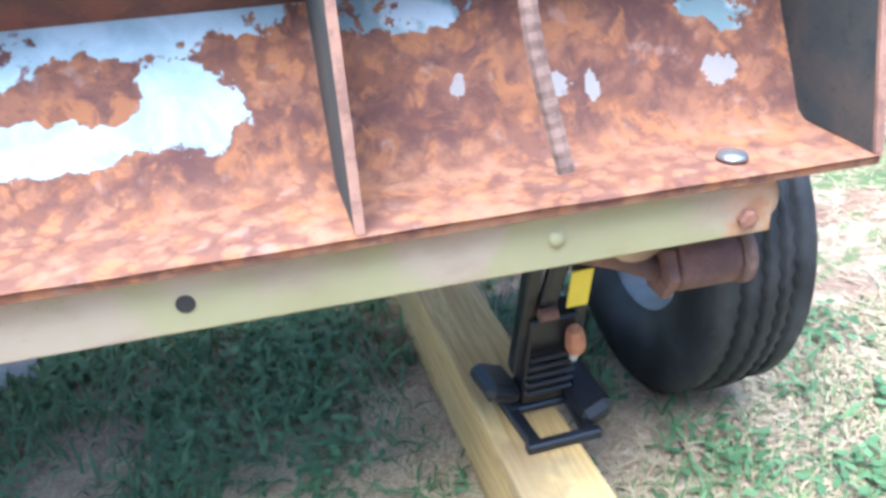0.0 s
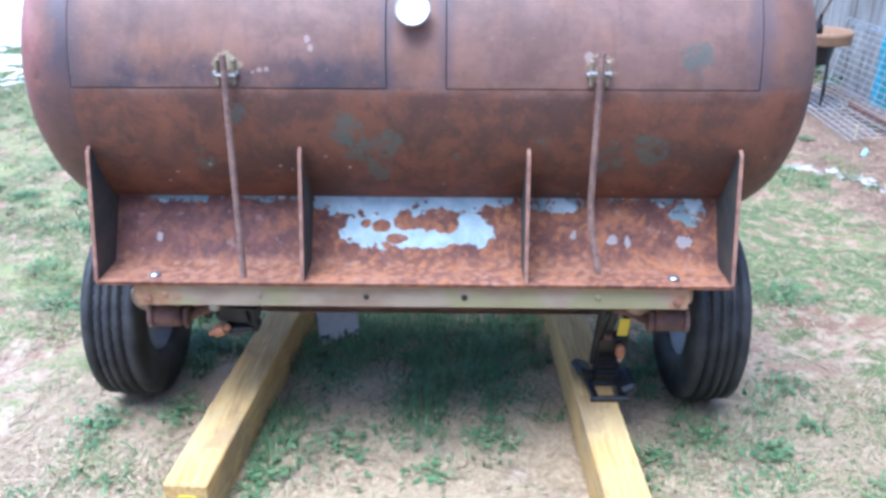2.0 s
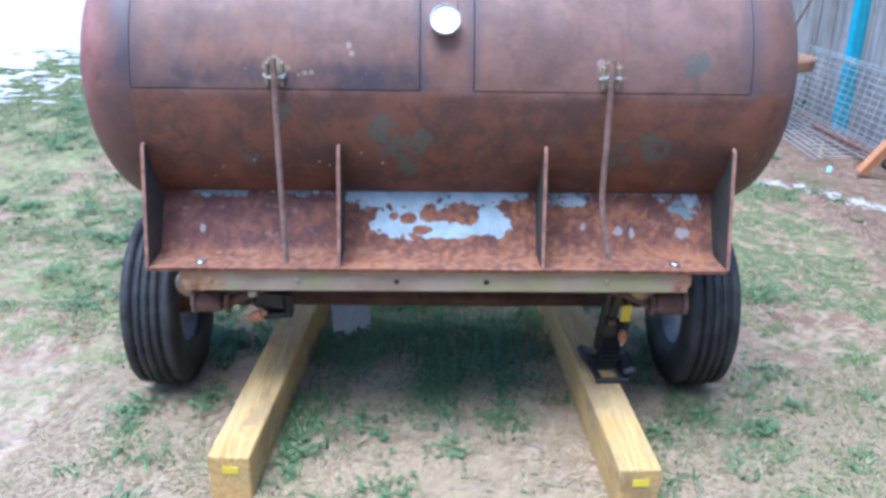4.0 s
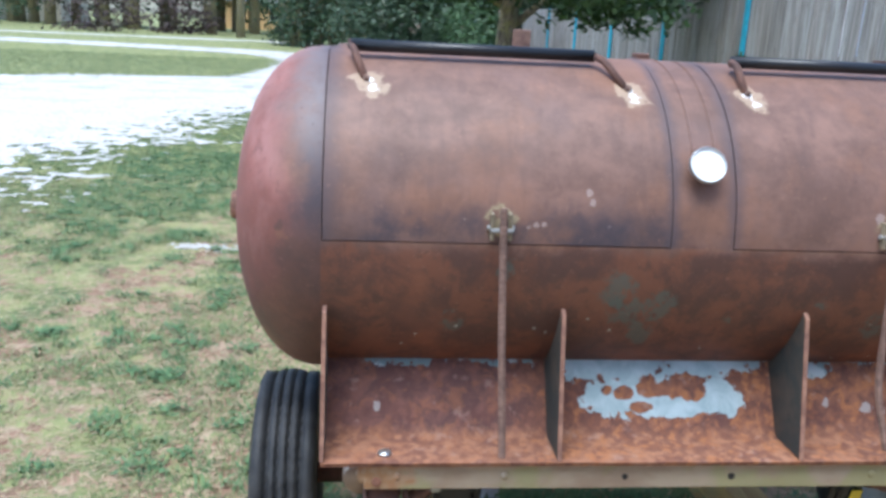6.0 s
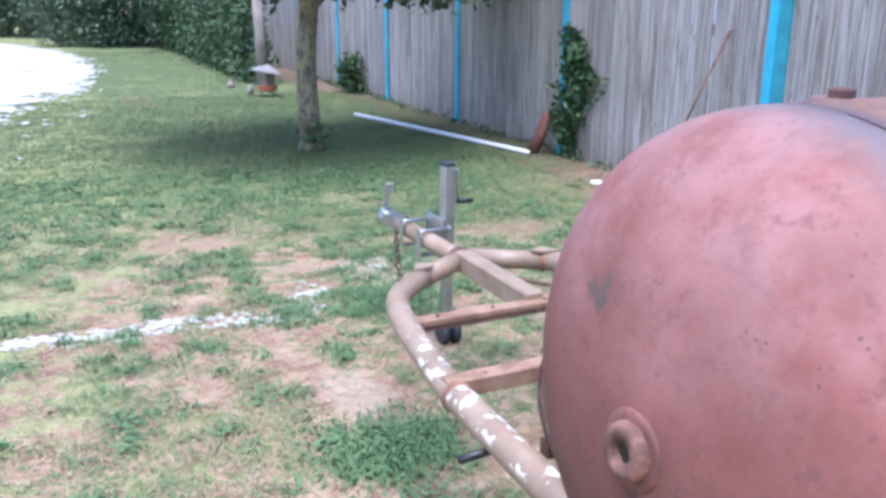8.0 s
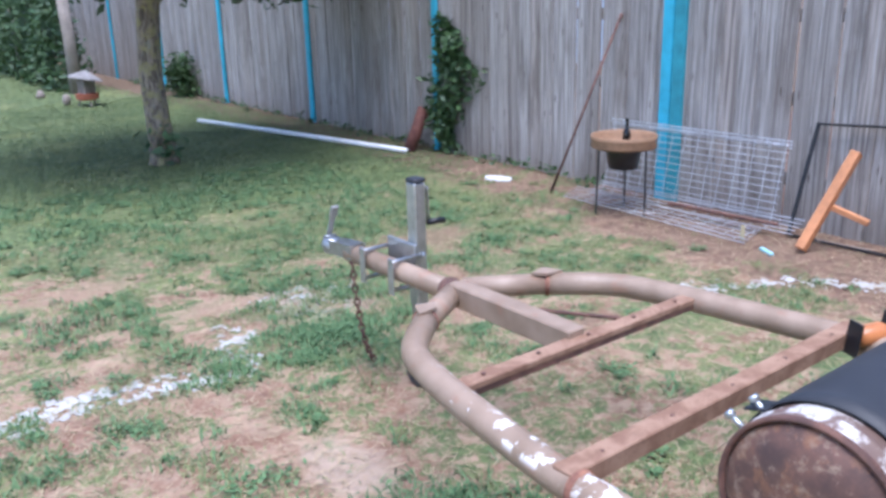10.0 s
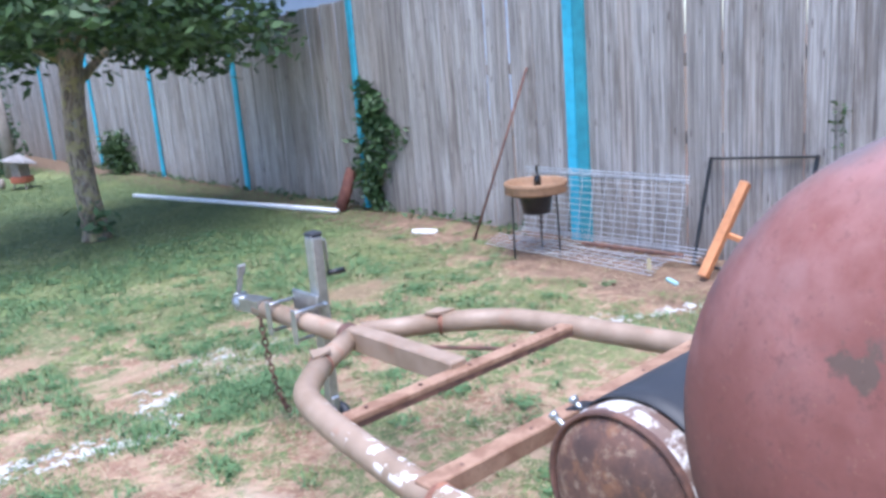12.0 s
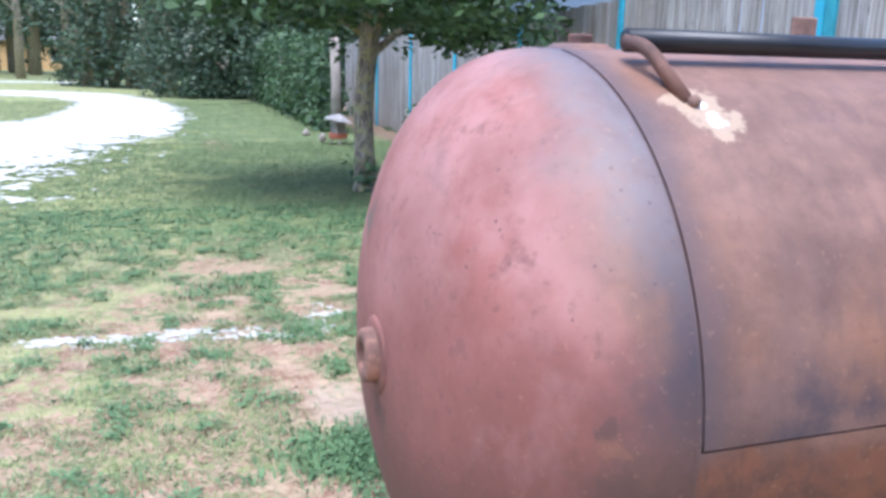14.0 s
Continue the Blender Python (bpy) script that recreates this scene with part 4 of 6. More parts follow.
for s in (-0.03, 0.03):
    part("hinge_post", box((0.010, 0.014, 0.026), at(0.612 + s, TY + 0.01, TZ + TR + 0.005), 0.001), RUST_DARK, tank)
for x in (-0.030, 0.020):
    bm = bmesh.new()
    tube([on_tank(x, d, TR + 0.0005) for d in np.linspace(32, 88, 18)], 0.0022, 6, bm)
    part("weld_bead", bm, TANK, tank, smooth=True)

# ---- the trailer ----
trailer = thing("trailer", (0, 0.45, 0), "home-built steel trailer with a rusty ledge, pipe rails and two wheels", "trailer")

# ledge under the tank: a floor strip and a leaning back plate
ledge = part("ledge", prism([(-0.822, -0.015, 0.618), (-0.822, 0.105, 0.614), (-0.822, 0.245, 0.86), (-0.822, 0.250, 0.857), (-0.822, 0.112, 0.606), (-0.822, -0.015, 0.610)], (0, 0, 0), (1.608, 0, 0)), SHELF, trailer, "rusty steel ledge with flaking pale blue paint")
bm = bmesh.new()
nx, prof = 120, [(-0.016, 0.6185), (0.02, 0.6185), (0.06, 0.618), (0.098, 0.6175), (0.112, 0.626), (0.13, 0.66), (0.16, 0.712), (0.19, 0.766), (0.24, 0.855)]
grid = [[bm.verts.new((-0.8215 + 1.607 * i / nx, y - 0.003, z + 0.0022 + 0.0012 * noise.noise((i * 0.17, y * 30, z * 30)))) for y, z in prof] for i in range(nx + 1)]
for a, b in zip(grid, grid[1:]):
    for k in range(len(prof) - 1):
        bm.faces.new((a[k], b[k], b[k + 1], a[k + 1]))
part("ledge_face", bm, SHELF, ledge, "scaly orange rust and pale blue paint", True)
for x, z in ((-0.683, 0.619), (0.644, 0.620)):
    part("bolt_head", lathe([(0, 0.0), (0.004, 0.016), (0.008, 0.014), (0.010, 0.0)], Matrix.Translation((x, 0.022, z)) @ at(0, 0, 0, 0, -90, 0), 20), ZINC, ledge, "bright carriage bolt", True)

# four upright fins between ledge and tank
for x in (-0.820, -0.297, 0.266, 0.783):
    arc = [on_tank(x, d, TR - 0.004) for d in (-22.5, -28, -34, -40, -46, -52, -57)]
    outline = [(x, -0.012, 0.622), (x, 0.060, 0.935), (x, 0.074, 0.945), *arc, (x, 0.24, 0.70), (x, 0.105, 0.622)]
    fin = part("fin", prism(outline, (-0.004, 0, 0), (0.004, 0, 0)), FIN, trailer, "dark steel gusset plate with a rusty edge")
    part("fin_edge", prism([(x, -0.0155, 0.622), (x, 0.0565, 0.937), (x, 0.072, 0.9485), (x, 0.074, 0.945), (x, 0.061, 0.935), (x, -0.011, 0.622)], (-0.0045, 0, 0), (0.0045, 0, 0)), FIN_EDGE, fin)

# rear cross beam: a channel with bolt holes
bm = bmesh.new()
prof = [(0.0, 0.548), (0.0, 0.606), (0.004, 0.6095), (0.055, 0.6095), (0.055, 0.604), (0.008, 0.603), (0.006, 0.600), (0.006, 0.554), (0.008, 0.551), (0.055, 0.550), (0.055, 0.5445), (0.004, 0.5445)]
ends = [[bm.verts.new((x, y, z)) for y, z in prof] for x in (-0.728, 0.682)]
for k in range(len(prof)):
    q = (k + 1) % len(prof)
    bm.faces.new((ends[0][k], ends[1][k], ends[1][q], ends[0][q]))
bm.faces.new(ends[0][::-1])
bm.faces.new(ends[1])
bmesh.ops.recalc_face_normals(bm, faces=bm.faces)
beam = part("cross_beam", bm, BEAM, trailer, "tan and greenish painted channel beam")
for x, r in ((-0.139, 0.0075), (0.112, 0.0085)):
    part("bolt_hole", lathe([(-0.0012, 0.0), (-0.0012, r), (0.002, r)], Matrix.Translation((x, 0, 0.575)) @ at(0, 0, 0, 0, 0, 90), 18), BLACK, beam)
for x in (-0.655, -0.415, 0.452):
    part("rivet", lathe([(0, 0.009), (-0.003, 0.008), (-0.005, 0.004), (-0.0055, 0)], Matrix.Translation((x, 0, 0.578)) @ at(0, 0, 0, 0, 0, 90), 16), BEAM, beam, smooth=True)
for s, x in ((-1, -0.728), (1, 0.682)):
    part("end_cap", lathe([(0, 0.030), (s * 0.010, 0.027), (s * 0.014, 0.018), (s * 0.014, 0)], at(x, 0.032, 0.577), 20), BEAM, beam, smooth=True)
    part("bolt_head", lathe([(0, 0.011), (-0.006, 0.011), (-0.008, 0.007), (-0.008, 0)], Matrix.Translation((x - s * 0.028, 0, 0.566)) @ at(0, 0, 0, 0, 0, 90), 6), RUST, beam)
part("lower_channel", box((1.02, 0.050, 0.050), at(0.03, 0.13, 0.520), 0.004), RUST_DARK, trailer, "dark rusty lower cross member")

# wheels with ribbed tyres, hubs, axle
WR = 0.296


def tyre_profile():
    pts, wob = [], []

    def add(u, r, w=0.0):
        pts.append((u, r))
        wob.append(w)

    for u, r in ((-0.058, 0.150), (-0.074, 0.165), (-0.085, 0.208), (-0.087, 0.242), (-0.082, 0.272), (-0.073, 0.289)):
        add(u, r)
    for g in (-0.042, -0.014, 0.014, 0.042):
        crown = WR - 5.0 * g * g * 0.9
        add(g - 0.0055, crown, 0.0028)
        add(g - 0.0040, crown - 0.012, 0.0028)
        add(g + 0.0040, crown - 0.012, 0.0028)
        add(g + 0.0055, crown, 0.0028)
    for u, r in ((0.073, 0.289), (0.082, 0.272), (0.087, 0.242), (0.085, 0.208), (0.074, 0.165), (0.058, 0.150)):
        add(u, r)
    return pts, wob


for s, x in ((-1, -0.931), (1, 0.869)):
    wheel = part("wheel", lathe([(0.057, 0.156), (0.048, 0.150), (0.020, 0.144), (0.010, 0.132), (0.0, 0.108), (-0.012, 0.072), (-0.012, 0.0)] if s < 0 else [(-0.057, 0.156), (-0.048, 0.150), (-0.020, 0.144), (-0.010, 0.132), (0.0, 0.108), (0.012, 0.072), (0.012, 0.0)], at(x, 0.505, WR - 0.004), 48), STEEL, trailer, "grey steel rim", True)
    pr, wb = tyre_profile()
    part("tyre", lathe(pr, at(x, 0.505, WR - 0.004), 120, wobble=wb), TYRE, wheel, "black ribbed tyre, dusty", True)
    part("hub", lathe([(-s * 0.07, 0.0), (-s * 0.07, 0.050), (-s * 0.02, 0.055), (s * 0.03, 0.040), (s * 0.05, 0.036), (s * 0.05, 0.0)], at(x, 0.505, WR - 0.004), 24), RUST_DARK, wheel, smooth=True)
    # spring hanger behind the beam end
    hx = -0.682 if s < 0 else 0.660
    sp = part("spring_eye", lathe([(-0.042, 0), (-0.042, 0.026), (-0.036, 0.031), (0.030, 0.031), (0.036, 0.026), (0.036, 0.0)], at(hx, 0.075, 0.478), 24), RUST_DARK, trailer, "rusty spring eye", True)
    part("flange", lathe([(-0.006, 0.0), (-0.006, 0.034), (0.006, 0.034), (0.006, 0)], at(hx - s * 0.052, 0.075, 0.476), 6), RUST_DARK, sp)
    part("flange", lathe([(-0.005, 0.0), (-0.005, 0.036), (0.005, 0.036), (0.005, 0)], at(hx + s * 0.042, 0.075, 0.480), 20), ROD, sp, smooth=True)
    part("arm", tube(bend([(hx - s * 0.055, 0.075, 0.474), (hx - s * 0.10, 0.09, 0.492), (hx - s * 0.20, 0.11, 0.515)], 0.04), 0.015, 8), RUST_DARK, sp, smooth=True)
    part("leaf_spring", box((0.045, 0.62, 0.022), at(hx - s * 0.02, 0.40, 0.462, -4), 0.003), RUST_DARK, trailer)
part("axle", tube([(-0.87, 0.505, 0.295), (0.82, 0.505, 0.295)], 0.028, 14), RUST_DARK, trailer, smooth=True)
for s in (-1, 1):
    part("saddle", box((0.05, 0.46, 0.14), at(s * 0.52, 0.44, 0.655), 0.004), RUST_DARK, trailer)

# pipe rails that bend in to the tongue; the whole front sits a little off the tank's middle
rear = set(scene.objects)
for s in (-1, 1):
    line = bend([(s * 0.655, 0.06, 0.535), (s * 0.615, 1.70, 0.535), (s * 0.545, 2.19, 0.535), (s * 0.475, 2.46, 0.535), (s * 0.285, 2.635, 0.535)], 0.10, 5)
    rail = part("rail", tube(line, 0.043, 20), RAIL, trailer, "tan painted pipe rail with white flaking paint" if s < 0 else "tan painted pipe rail", True)
    part("rail_end", tube([(s * 0.285, 2.635, 0.535), (s * 0.02, 2.80, 0.535)], 0.041, 20), RAIL, rail, smooth=True)
    part("gusset", prism([(s * 0.335, 2.600, 0.583), (s * 0.255, 2.610, 0.583), (s * 0.225, 2.655, 0.583), (s * 0.300, 2.675, 0.583)], (0, 0, -0.006), (0, 0, 0.004)), RAIL, rail)
    part("weld", lathe([(-0.008, 0.043), (-0.004, 0.048), (0.004, 0.0455), (0.008, 0.043)], Matrix.Translation((s * 0.285, 2.635, 0.535)) @ at(0, 0, 0, 0, 0, 90 + s * 48), 20), RUST, rail, smooth=True)
    part("weld", lathe([(-0.010, 0.043), (-0.004, 0.0475), (0.004, 0.0475), (0.010, 0.043)], Matrix.Translation((s * 0.618, 1.625, 0.535)) @ at(0, 0, 0, 0, 0, 90), 20), RUST, rail, smooth=True)


BAR = rust("bar_steel", (0.215, 0.115, 0.070), (0.35, 0.215, 0.14), 12)

for y, half, w, h, name, mt in ((1.660, 0.640, 0.060, 0.052, "cross_bar", BAR), (2.170, 0.540, 0.056, 0.022, "cross_bar", BAR)):
    bar = part(name, box((2 * half, w, h), at(0, y, 0.552 if h > 0.04 else 0.545), 0.003), mt, trailer, "rusty steel cross bar")
    if h < 0.04:
        # front leg in dark rust: paints the shaded recess under the lit top
        part("lower_flange", box((2 * half - 0.04, 0.008, 0.030), at(0, y - w / 2 + 0.006, 0.530), 0.001), RUST_DARK, bar, "lower flange, dark rust standing in for the shaded recess")
    for k in range(5):
        part("bolt_hole", lathe([(0, 0), (0.001, 0.006), (-0.004, 0.006)], Matrix.Translation((-half * 0.8 + k * half * 0.4, y - 0.004, 0.578 if h > 0.04 else 0.562)) @ at(0, 0, 0, 0, -90, 0), 10), RUST_DARK, bar)
part("centre_channel", box((0.075, 0.60, 0.085), at(-0.035, 2.48, 0.540, 0, 0, 0), 0.006), RAIL, trailer, "tan box channel from the tongue back to the cross bar")
part("tie_rod", tube([(0.02, 2.78, 0.485), (0.34, 2.20, 0.50)], 0.008, 8), RUST_DARK, trailer, smooth=True)
tongue = part("tongue", tube([(-0.030, 2.74, 0.535), (-0.052, 3.40, 0.535)], 0.041, 20), RAIL, trailer, "tan painted tongue pipe", True)
part("weld", lathe([(-0.02, 0.040), (-0.008, 0.049), (0.010, 0.047), (0.02, 0.040)], Matrix.Translation((-0.033, 2.82, 0.537)) @ at(0, 0, 0, 0, 0, 92), 18), RUST_DARK, tongue, smooth=True)

# coupler with its latch lever
cp = part("coupler", prism([(-0.052 - 0.038, 3.345, 0.575), (-0.052 + 0.038, 3.345, 0.575), (-0.052 + 0.036, 3.46, 0.566), (-0.052 + 0.030, 3.55, 0.552), (-0.052, 3.585, 0.545), (-0.052 - 0.030, 3.55, 0.552), (-0.052 - 0.036, 3.46, 0.566)], (0, 0, -0.055), (0, 0, 0.006)), ZINC, trailer, "galvanised ball coupler")
lever = part("lever", box((0.026, 0.012, 0.150), at(-0.052, 3.530, 0.625, 24), 0.004), STEEL, cp, "dull grey latch lever raised")
part("lever_grip", box((0.040, 0.014, 0.050), at(-0.052, 3.503, 0.685, 24), 0.005), STEEL, lever)
part("lever_pin", tube([(-0.082, 3.545, 0.572), (-0.022, 3.545, 0.572)], 0.006, 8), ZINC, lever, smooth=True)
part("socket", lathe([(-0.025, 0.040), (0.0, 0.046), (0.028, 0.036), (0.036, 0.0)], Matrix.Translation((-0.052, 3.535, 0.535)) @ at(0, 0, 0, 0, -90, 0), 20), ZINC, cp, smooth=True)
# jack on the tongue
jk = part("tongue_jack", box((0.054, 0.054, 0.485), at(0.070, 3.115, 0.602), 0.005), ZINC, trailer, "galvanised square tongue jack")
part("jack_cap", box((0.058, 0.058, 0.018), at(0.070, 3.115, 0.853), 0.006), RUBBER, jk, "dark plastic cap")
part("inner_tube", box((0.044, 0.044, 0.26), at(0.070, 3.115, 0.25), 0.003), ZINC, jk)
part("crank_shaft", tube([(0.092, 3.115, 0.825), (0.115, 3.105, 0.825), (0.115, 3.100, 0.70)], 0.006, 8), ZINC, jk, smooth=True)
part("crank_grip", tube([(0.110, 3.10, 0.696), (0.185, 3.085, 0.696)], 0.011, 12), BLACK, jk, "black crank grip", True)
part("mount_plate", box((0.014, 0.17, 0.13), at(0.030, 3.16, 0.565), 0.003), ZINC, jk)
for y in (3.07, 3.25):
    ub = part("u_bolt", tube(bend([(0.055, y, 0.588), (-0.098, y, 0.588), (-0.098, y, 0.470), (0.055, y, 0.470)], 0.02, 3), 0.008, 8), ZINC, jk, smooth=True)
    part("strap", box((0.008, 0.032, 0.15), at(-0.100, y, 0.528), 0.003), ZINC, ub)
    for z in (0.588, 0.470):
        part("nut", lathe([(0, 0), (0, 0.012), (0.012, 0.012), (0.012, 0)], at(0.048, y, z), 6), ZINC, ub)
for sx in (-1, 1):
    part("caster_wheel", lathe([(-0.018, 0.0), (-0.018, 0.045), (-0.012, 0.060), (0.012, 0.060), (0.018, 0.045), (0.018, 0.0)], at(0.070 + sx * 0.030, 3.10, 0.060), 28), RUBBER, jk, smooth=True)
part("caster_fork", box((0.040, 0.05, 0.09), at(0.070, 3.11, 0.115), 0.006), ZINC, jk)
# safety chain
chain = part("safety_chain", box((0.02, 0.02, 0.02), at(-0.075, 3.36, 0.505), 0.003), RUST_DARK, trailer, "rusty chain hanging from the coupler")
curve = [Vector((-0.085 + 0.02 * u + 0.05 * u ** 3, 3.345 - 0.02 * u, 0.50 - 0.49 * u + 0.04 * u ** 6)) for u in np.linspace(0, 1, 17)]
for k, (a, b) in enumerate(zip(curve, curve[1:])):
    d = (b - a).to_track_quat("X", "Z").to_matrix().to_4x4()
    m = Matrix.Translation((a + b) / 2) @ d @ at(0, 0, 0, 90 * (k % 2))
    loop = [m @ Vector((math.cos(t) * 0.021, math.sin(t) * 0.011, 0)) for t in np.linspace(0, math.tau, 11)]
    part("link", tube(loop, 0.0042, 6, cap=False), RUST_DARK, chain, smooth=True)

for ob in set(scene.objects) - rear:
    for v in ob.data.vertices:
        y = v.co.y + trailer.location.y
        v.co.x -= 0.078
        v.co.y += 0.010 + 0.14 * max(0.0, y - 2.80)
        if y > 3.0 and v.co.z > 0.62:
            v.co.z += 0.13 * (v.co.z - 0.62)

# ---- firebox drum behind the tank ----
FY, FZ, FR, FX0, FX1 = 1.175, 0.680, 0.180, -0.615, 0.465
drum = thing("drum", (0, FY, FZ - FR), "small rusty steel drum on its side under a black sheet", "drum")
part("shell", lathe([(FX0 + 0.012, FR - 0.010), (FX0 + 0.014, FR - 0.002), (FX0 + 0.024, FR), (FX0 + 0.046, FR), (FX0 + 0.050, FR + 0.003), (FX0 + 0.056, FR), (FX1, FR), (FX1 + 0.02, FR * 0.7), (FX1 + 0.03, 0.0)], at(0, FY, FZ), 56), BAND, drum, "worn white painted shell", True)
part("end", lathe([(FX0 - 0.030, 0.0), (FX0 - 0.027, 0.07), (FX0 - 0.016, 0.125), (FX0 + 0.0, 0.155), (FX0 + 0.012, 0.166)], at(0, FY, FZ), 56), DRUM_END, drum, "domed pitted end with rust and flaked paint", True)
part("rim", lathe([(FX0 + 0.013, FR - 0.012), (FX0 + 0.003, FR - 0.008), (FX0 + 0.002, FR - 0.002), (FX0 + 0.010, FR + 0.001), (FX0 + 0.018, FR + 0.0005)], at(0, FY, FZ), 56), RUST_DARK, drum, "dark rolled rim", True)
bm = bmesh.new()
arc = np.linspace(-40, 205, 40)
rows = [[bm.verts.new((x, FY + (FR + 0.005) * math.cos(radians(a)), FZ + (FR + 0.005) * math.sin(radians(a)))) for a in arc] for x in np.linspace(FX0 + 0.078, FX1 - 0.03, 20)]
for a, b in zip(rows, rows[1:]):
    for k in range(len(arc) - 1):
        bm.faces.new((a[k], b[k], b[k + 1], a[k + 1]))
bmesh.ops.recalc_face_normals(bm, faces=bm.faces)
cover = single("sheet_cover", bm, RUBBER, "black rubbery sheet wrapped over the drum", "sheet cover", smooth=True)
mod = cover.modifiers.new("thickness", "SOLIDIFY")
mod.thickness, mod.offset = 0.005, 1
part("vent_rim", lathe([(0.0, 0.016), (0.003, 0.024), (0.0, 0.034)], Matrix.Translation((-0.11, FY - 0.035, FZ + FR + 0.0075)) @ at(0, 0, 0, -11, -90, 0), 20), RUBBER, cover, smooth=True)
part("vent_hole", lathe([(0, 0), (0.0025, 0.016), (-0.003, 0.018)], Matrix.Translation((-0.11, FY - 0.035, FZ + FR + 0.0085)) @ at(0, 0, 0, -11, -90, 0), 16), BLACK, cover)
for ob in cover.children:
    ob.matrix_parent_inverse = Matrix.Translation(-cover.location)
    for v in ob.data.vertices:
        v.co += cover.location
for x, a, tab in ((FX0 + 0.030, 34, 0), (FX0 + 0.070, 44, 1), (FX1 - 0.06, 38, 1)):
    ca, sa = math.cos(radians(a)), math.sin(radians(a))
    foot, tip = Vector((x, FY + ca * FR, FZ + sa * FR)), Vector((x - 0.004, FY + ca * (FR + 0.035), FZ + sa * (FR + 0.035)))
    bt = thing("bolt", foot, "bright steel bolt sticking out of the drum's side", "bolt", "bolts on the drum")
    part("shank", tube([foot - (tip - foot) * 0.3, tip], 0.006, 8), ZINC, bt, smooth=True)
    part("head", lathe([(-0.007, 0.0), (-0.006, 0.0105), (0.006, 0.0105), (0.006, 0)], Matrix.Translation(tip) @ at(0, 0, 0, 0, -a, 90), 12), ZINC, bt, "round bright head", True)
    if tab:
        part("tab", box((0.055, 0.05, 0.005), Matrix.Translation((x + 0.01, FY + ca * (FR + 0.02), FZ + sa * (FR + 0.012))) @ at(0, 0, 0, a - 60), 0.002), BLACK, bt, "black folded tab")
for y in (1.03, 1.33):
    part("drum_bracket", box((1.20, 0.04, 0.05), at(0, y, 0.512), 0.003), RUST_DARK, trailer)
part("side_pin", tube([(-0.81, 1.385, 0.50), (-0.66, 1.40, 0.50)], 0.012, 12), BLACK, trailer, "short black pin through the rail", True)

# orange roller between two black tabs at the end of the cross bar
clamp = thing("roller", (0.52, 1.60, 0.53), "small glossy orange roller between two black tabs on the cross bar", "roller")
part("roller_body", lathe([(-0.052, 0.0), (-0.052, 0.024), (-0.035, 0.033), (0.035, 0.033), (0.052, 0.024), (0.052, 0.0)], at(0.525, 1.595, 0.575, 0, -6, -25), 22), ORANGE, clamp, smooth=True)
for k, (dx, dy) in enumerate(((-0.062, 0.020), (0.062, -0.022))):
    part("tab", box((0.007, 0.060, 0.105), at(0.525 + dx, 1.595 + dy, 0.572 + 0.012 * k, 0, 8, -25), 0.002), BLACK, clamp)

# ---- timbers under the trailer ----


def beam_timber(x0, y0, x1, y1, label):
    ang = math.degrees(math.atan2(x0 - x1, y1 - y0))
    length = math.hypot(x1 - x0, y1 - y0)
    root = thing("timber", ((x0 + x1) / 2, (y0 + y1) / 2, 0), label, "timber", "timbers under the trailer")
    bm = box((0.117, length, 0.152), at((x0 + x1) / 2, (y0 + y1) / 2, 0.072, 0, 0, ang), 0.006, segments=2)
    part("beam", bm, TIMBER, root)
    d = Vector((x1 - x0, y1 - y0, 0)).normalized()
    p = Vector((x0, y0, 0)) - d * 0.0015
    part("tag", box((0.045, 0.002, 0.022), at(p.x + 0.004, p.y, 0.105, 0, 0, ang), 0), YELLOW, root, "yellow lumber tag stapled to the end")
    return root


beam_timber(-0.593, -0.218, -0.470, 1.45, "new yellow treated-wood timber lying on the grass")
beam_timber(0.525, -0.275, 0.472, 1.45, "new yellow treated-wood timber with a jack standing on it")

# ---- jacks ----


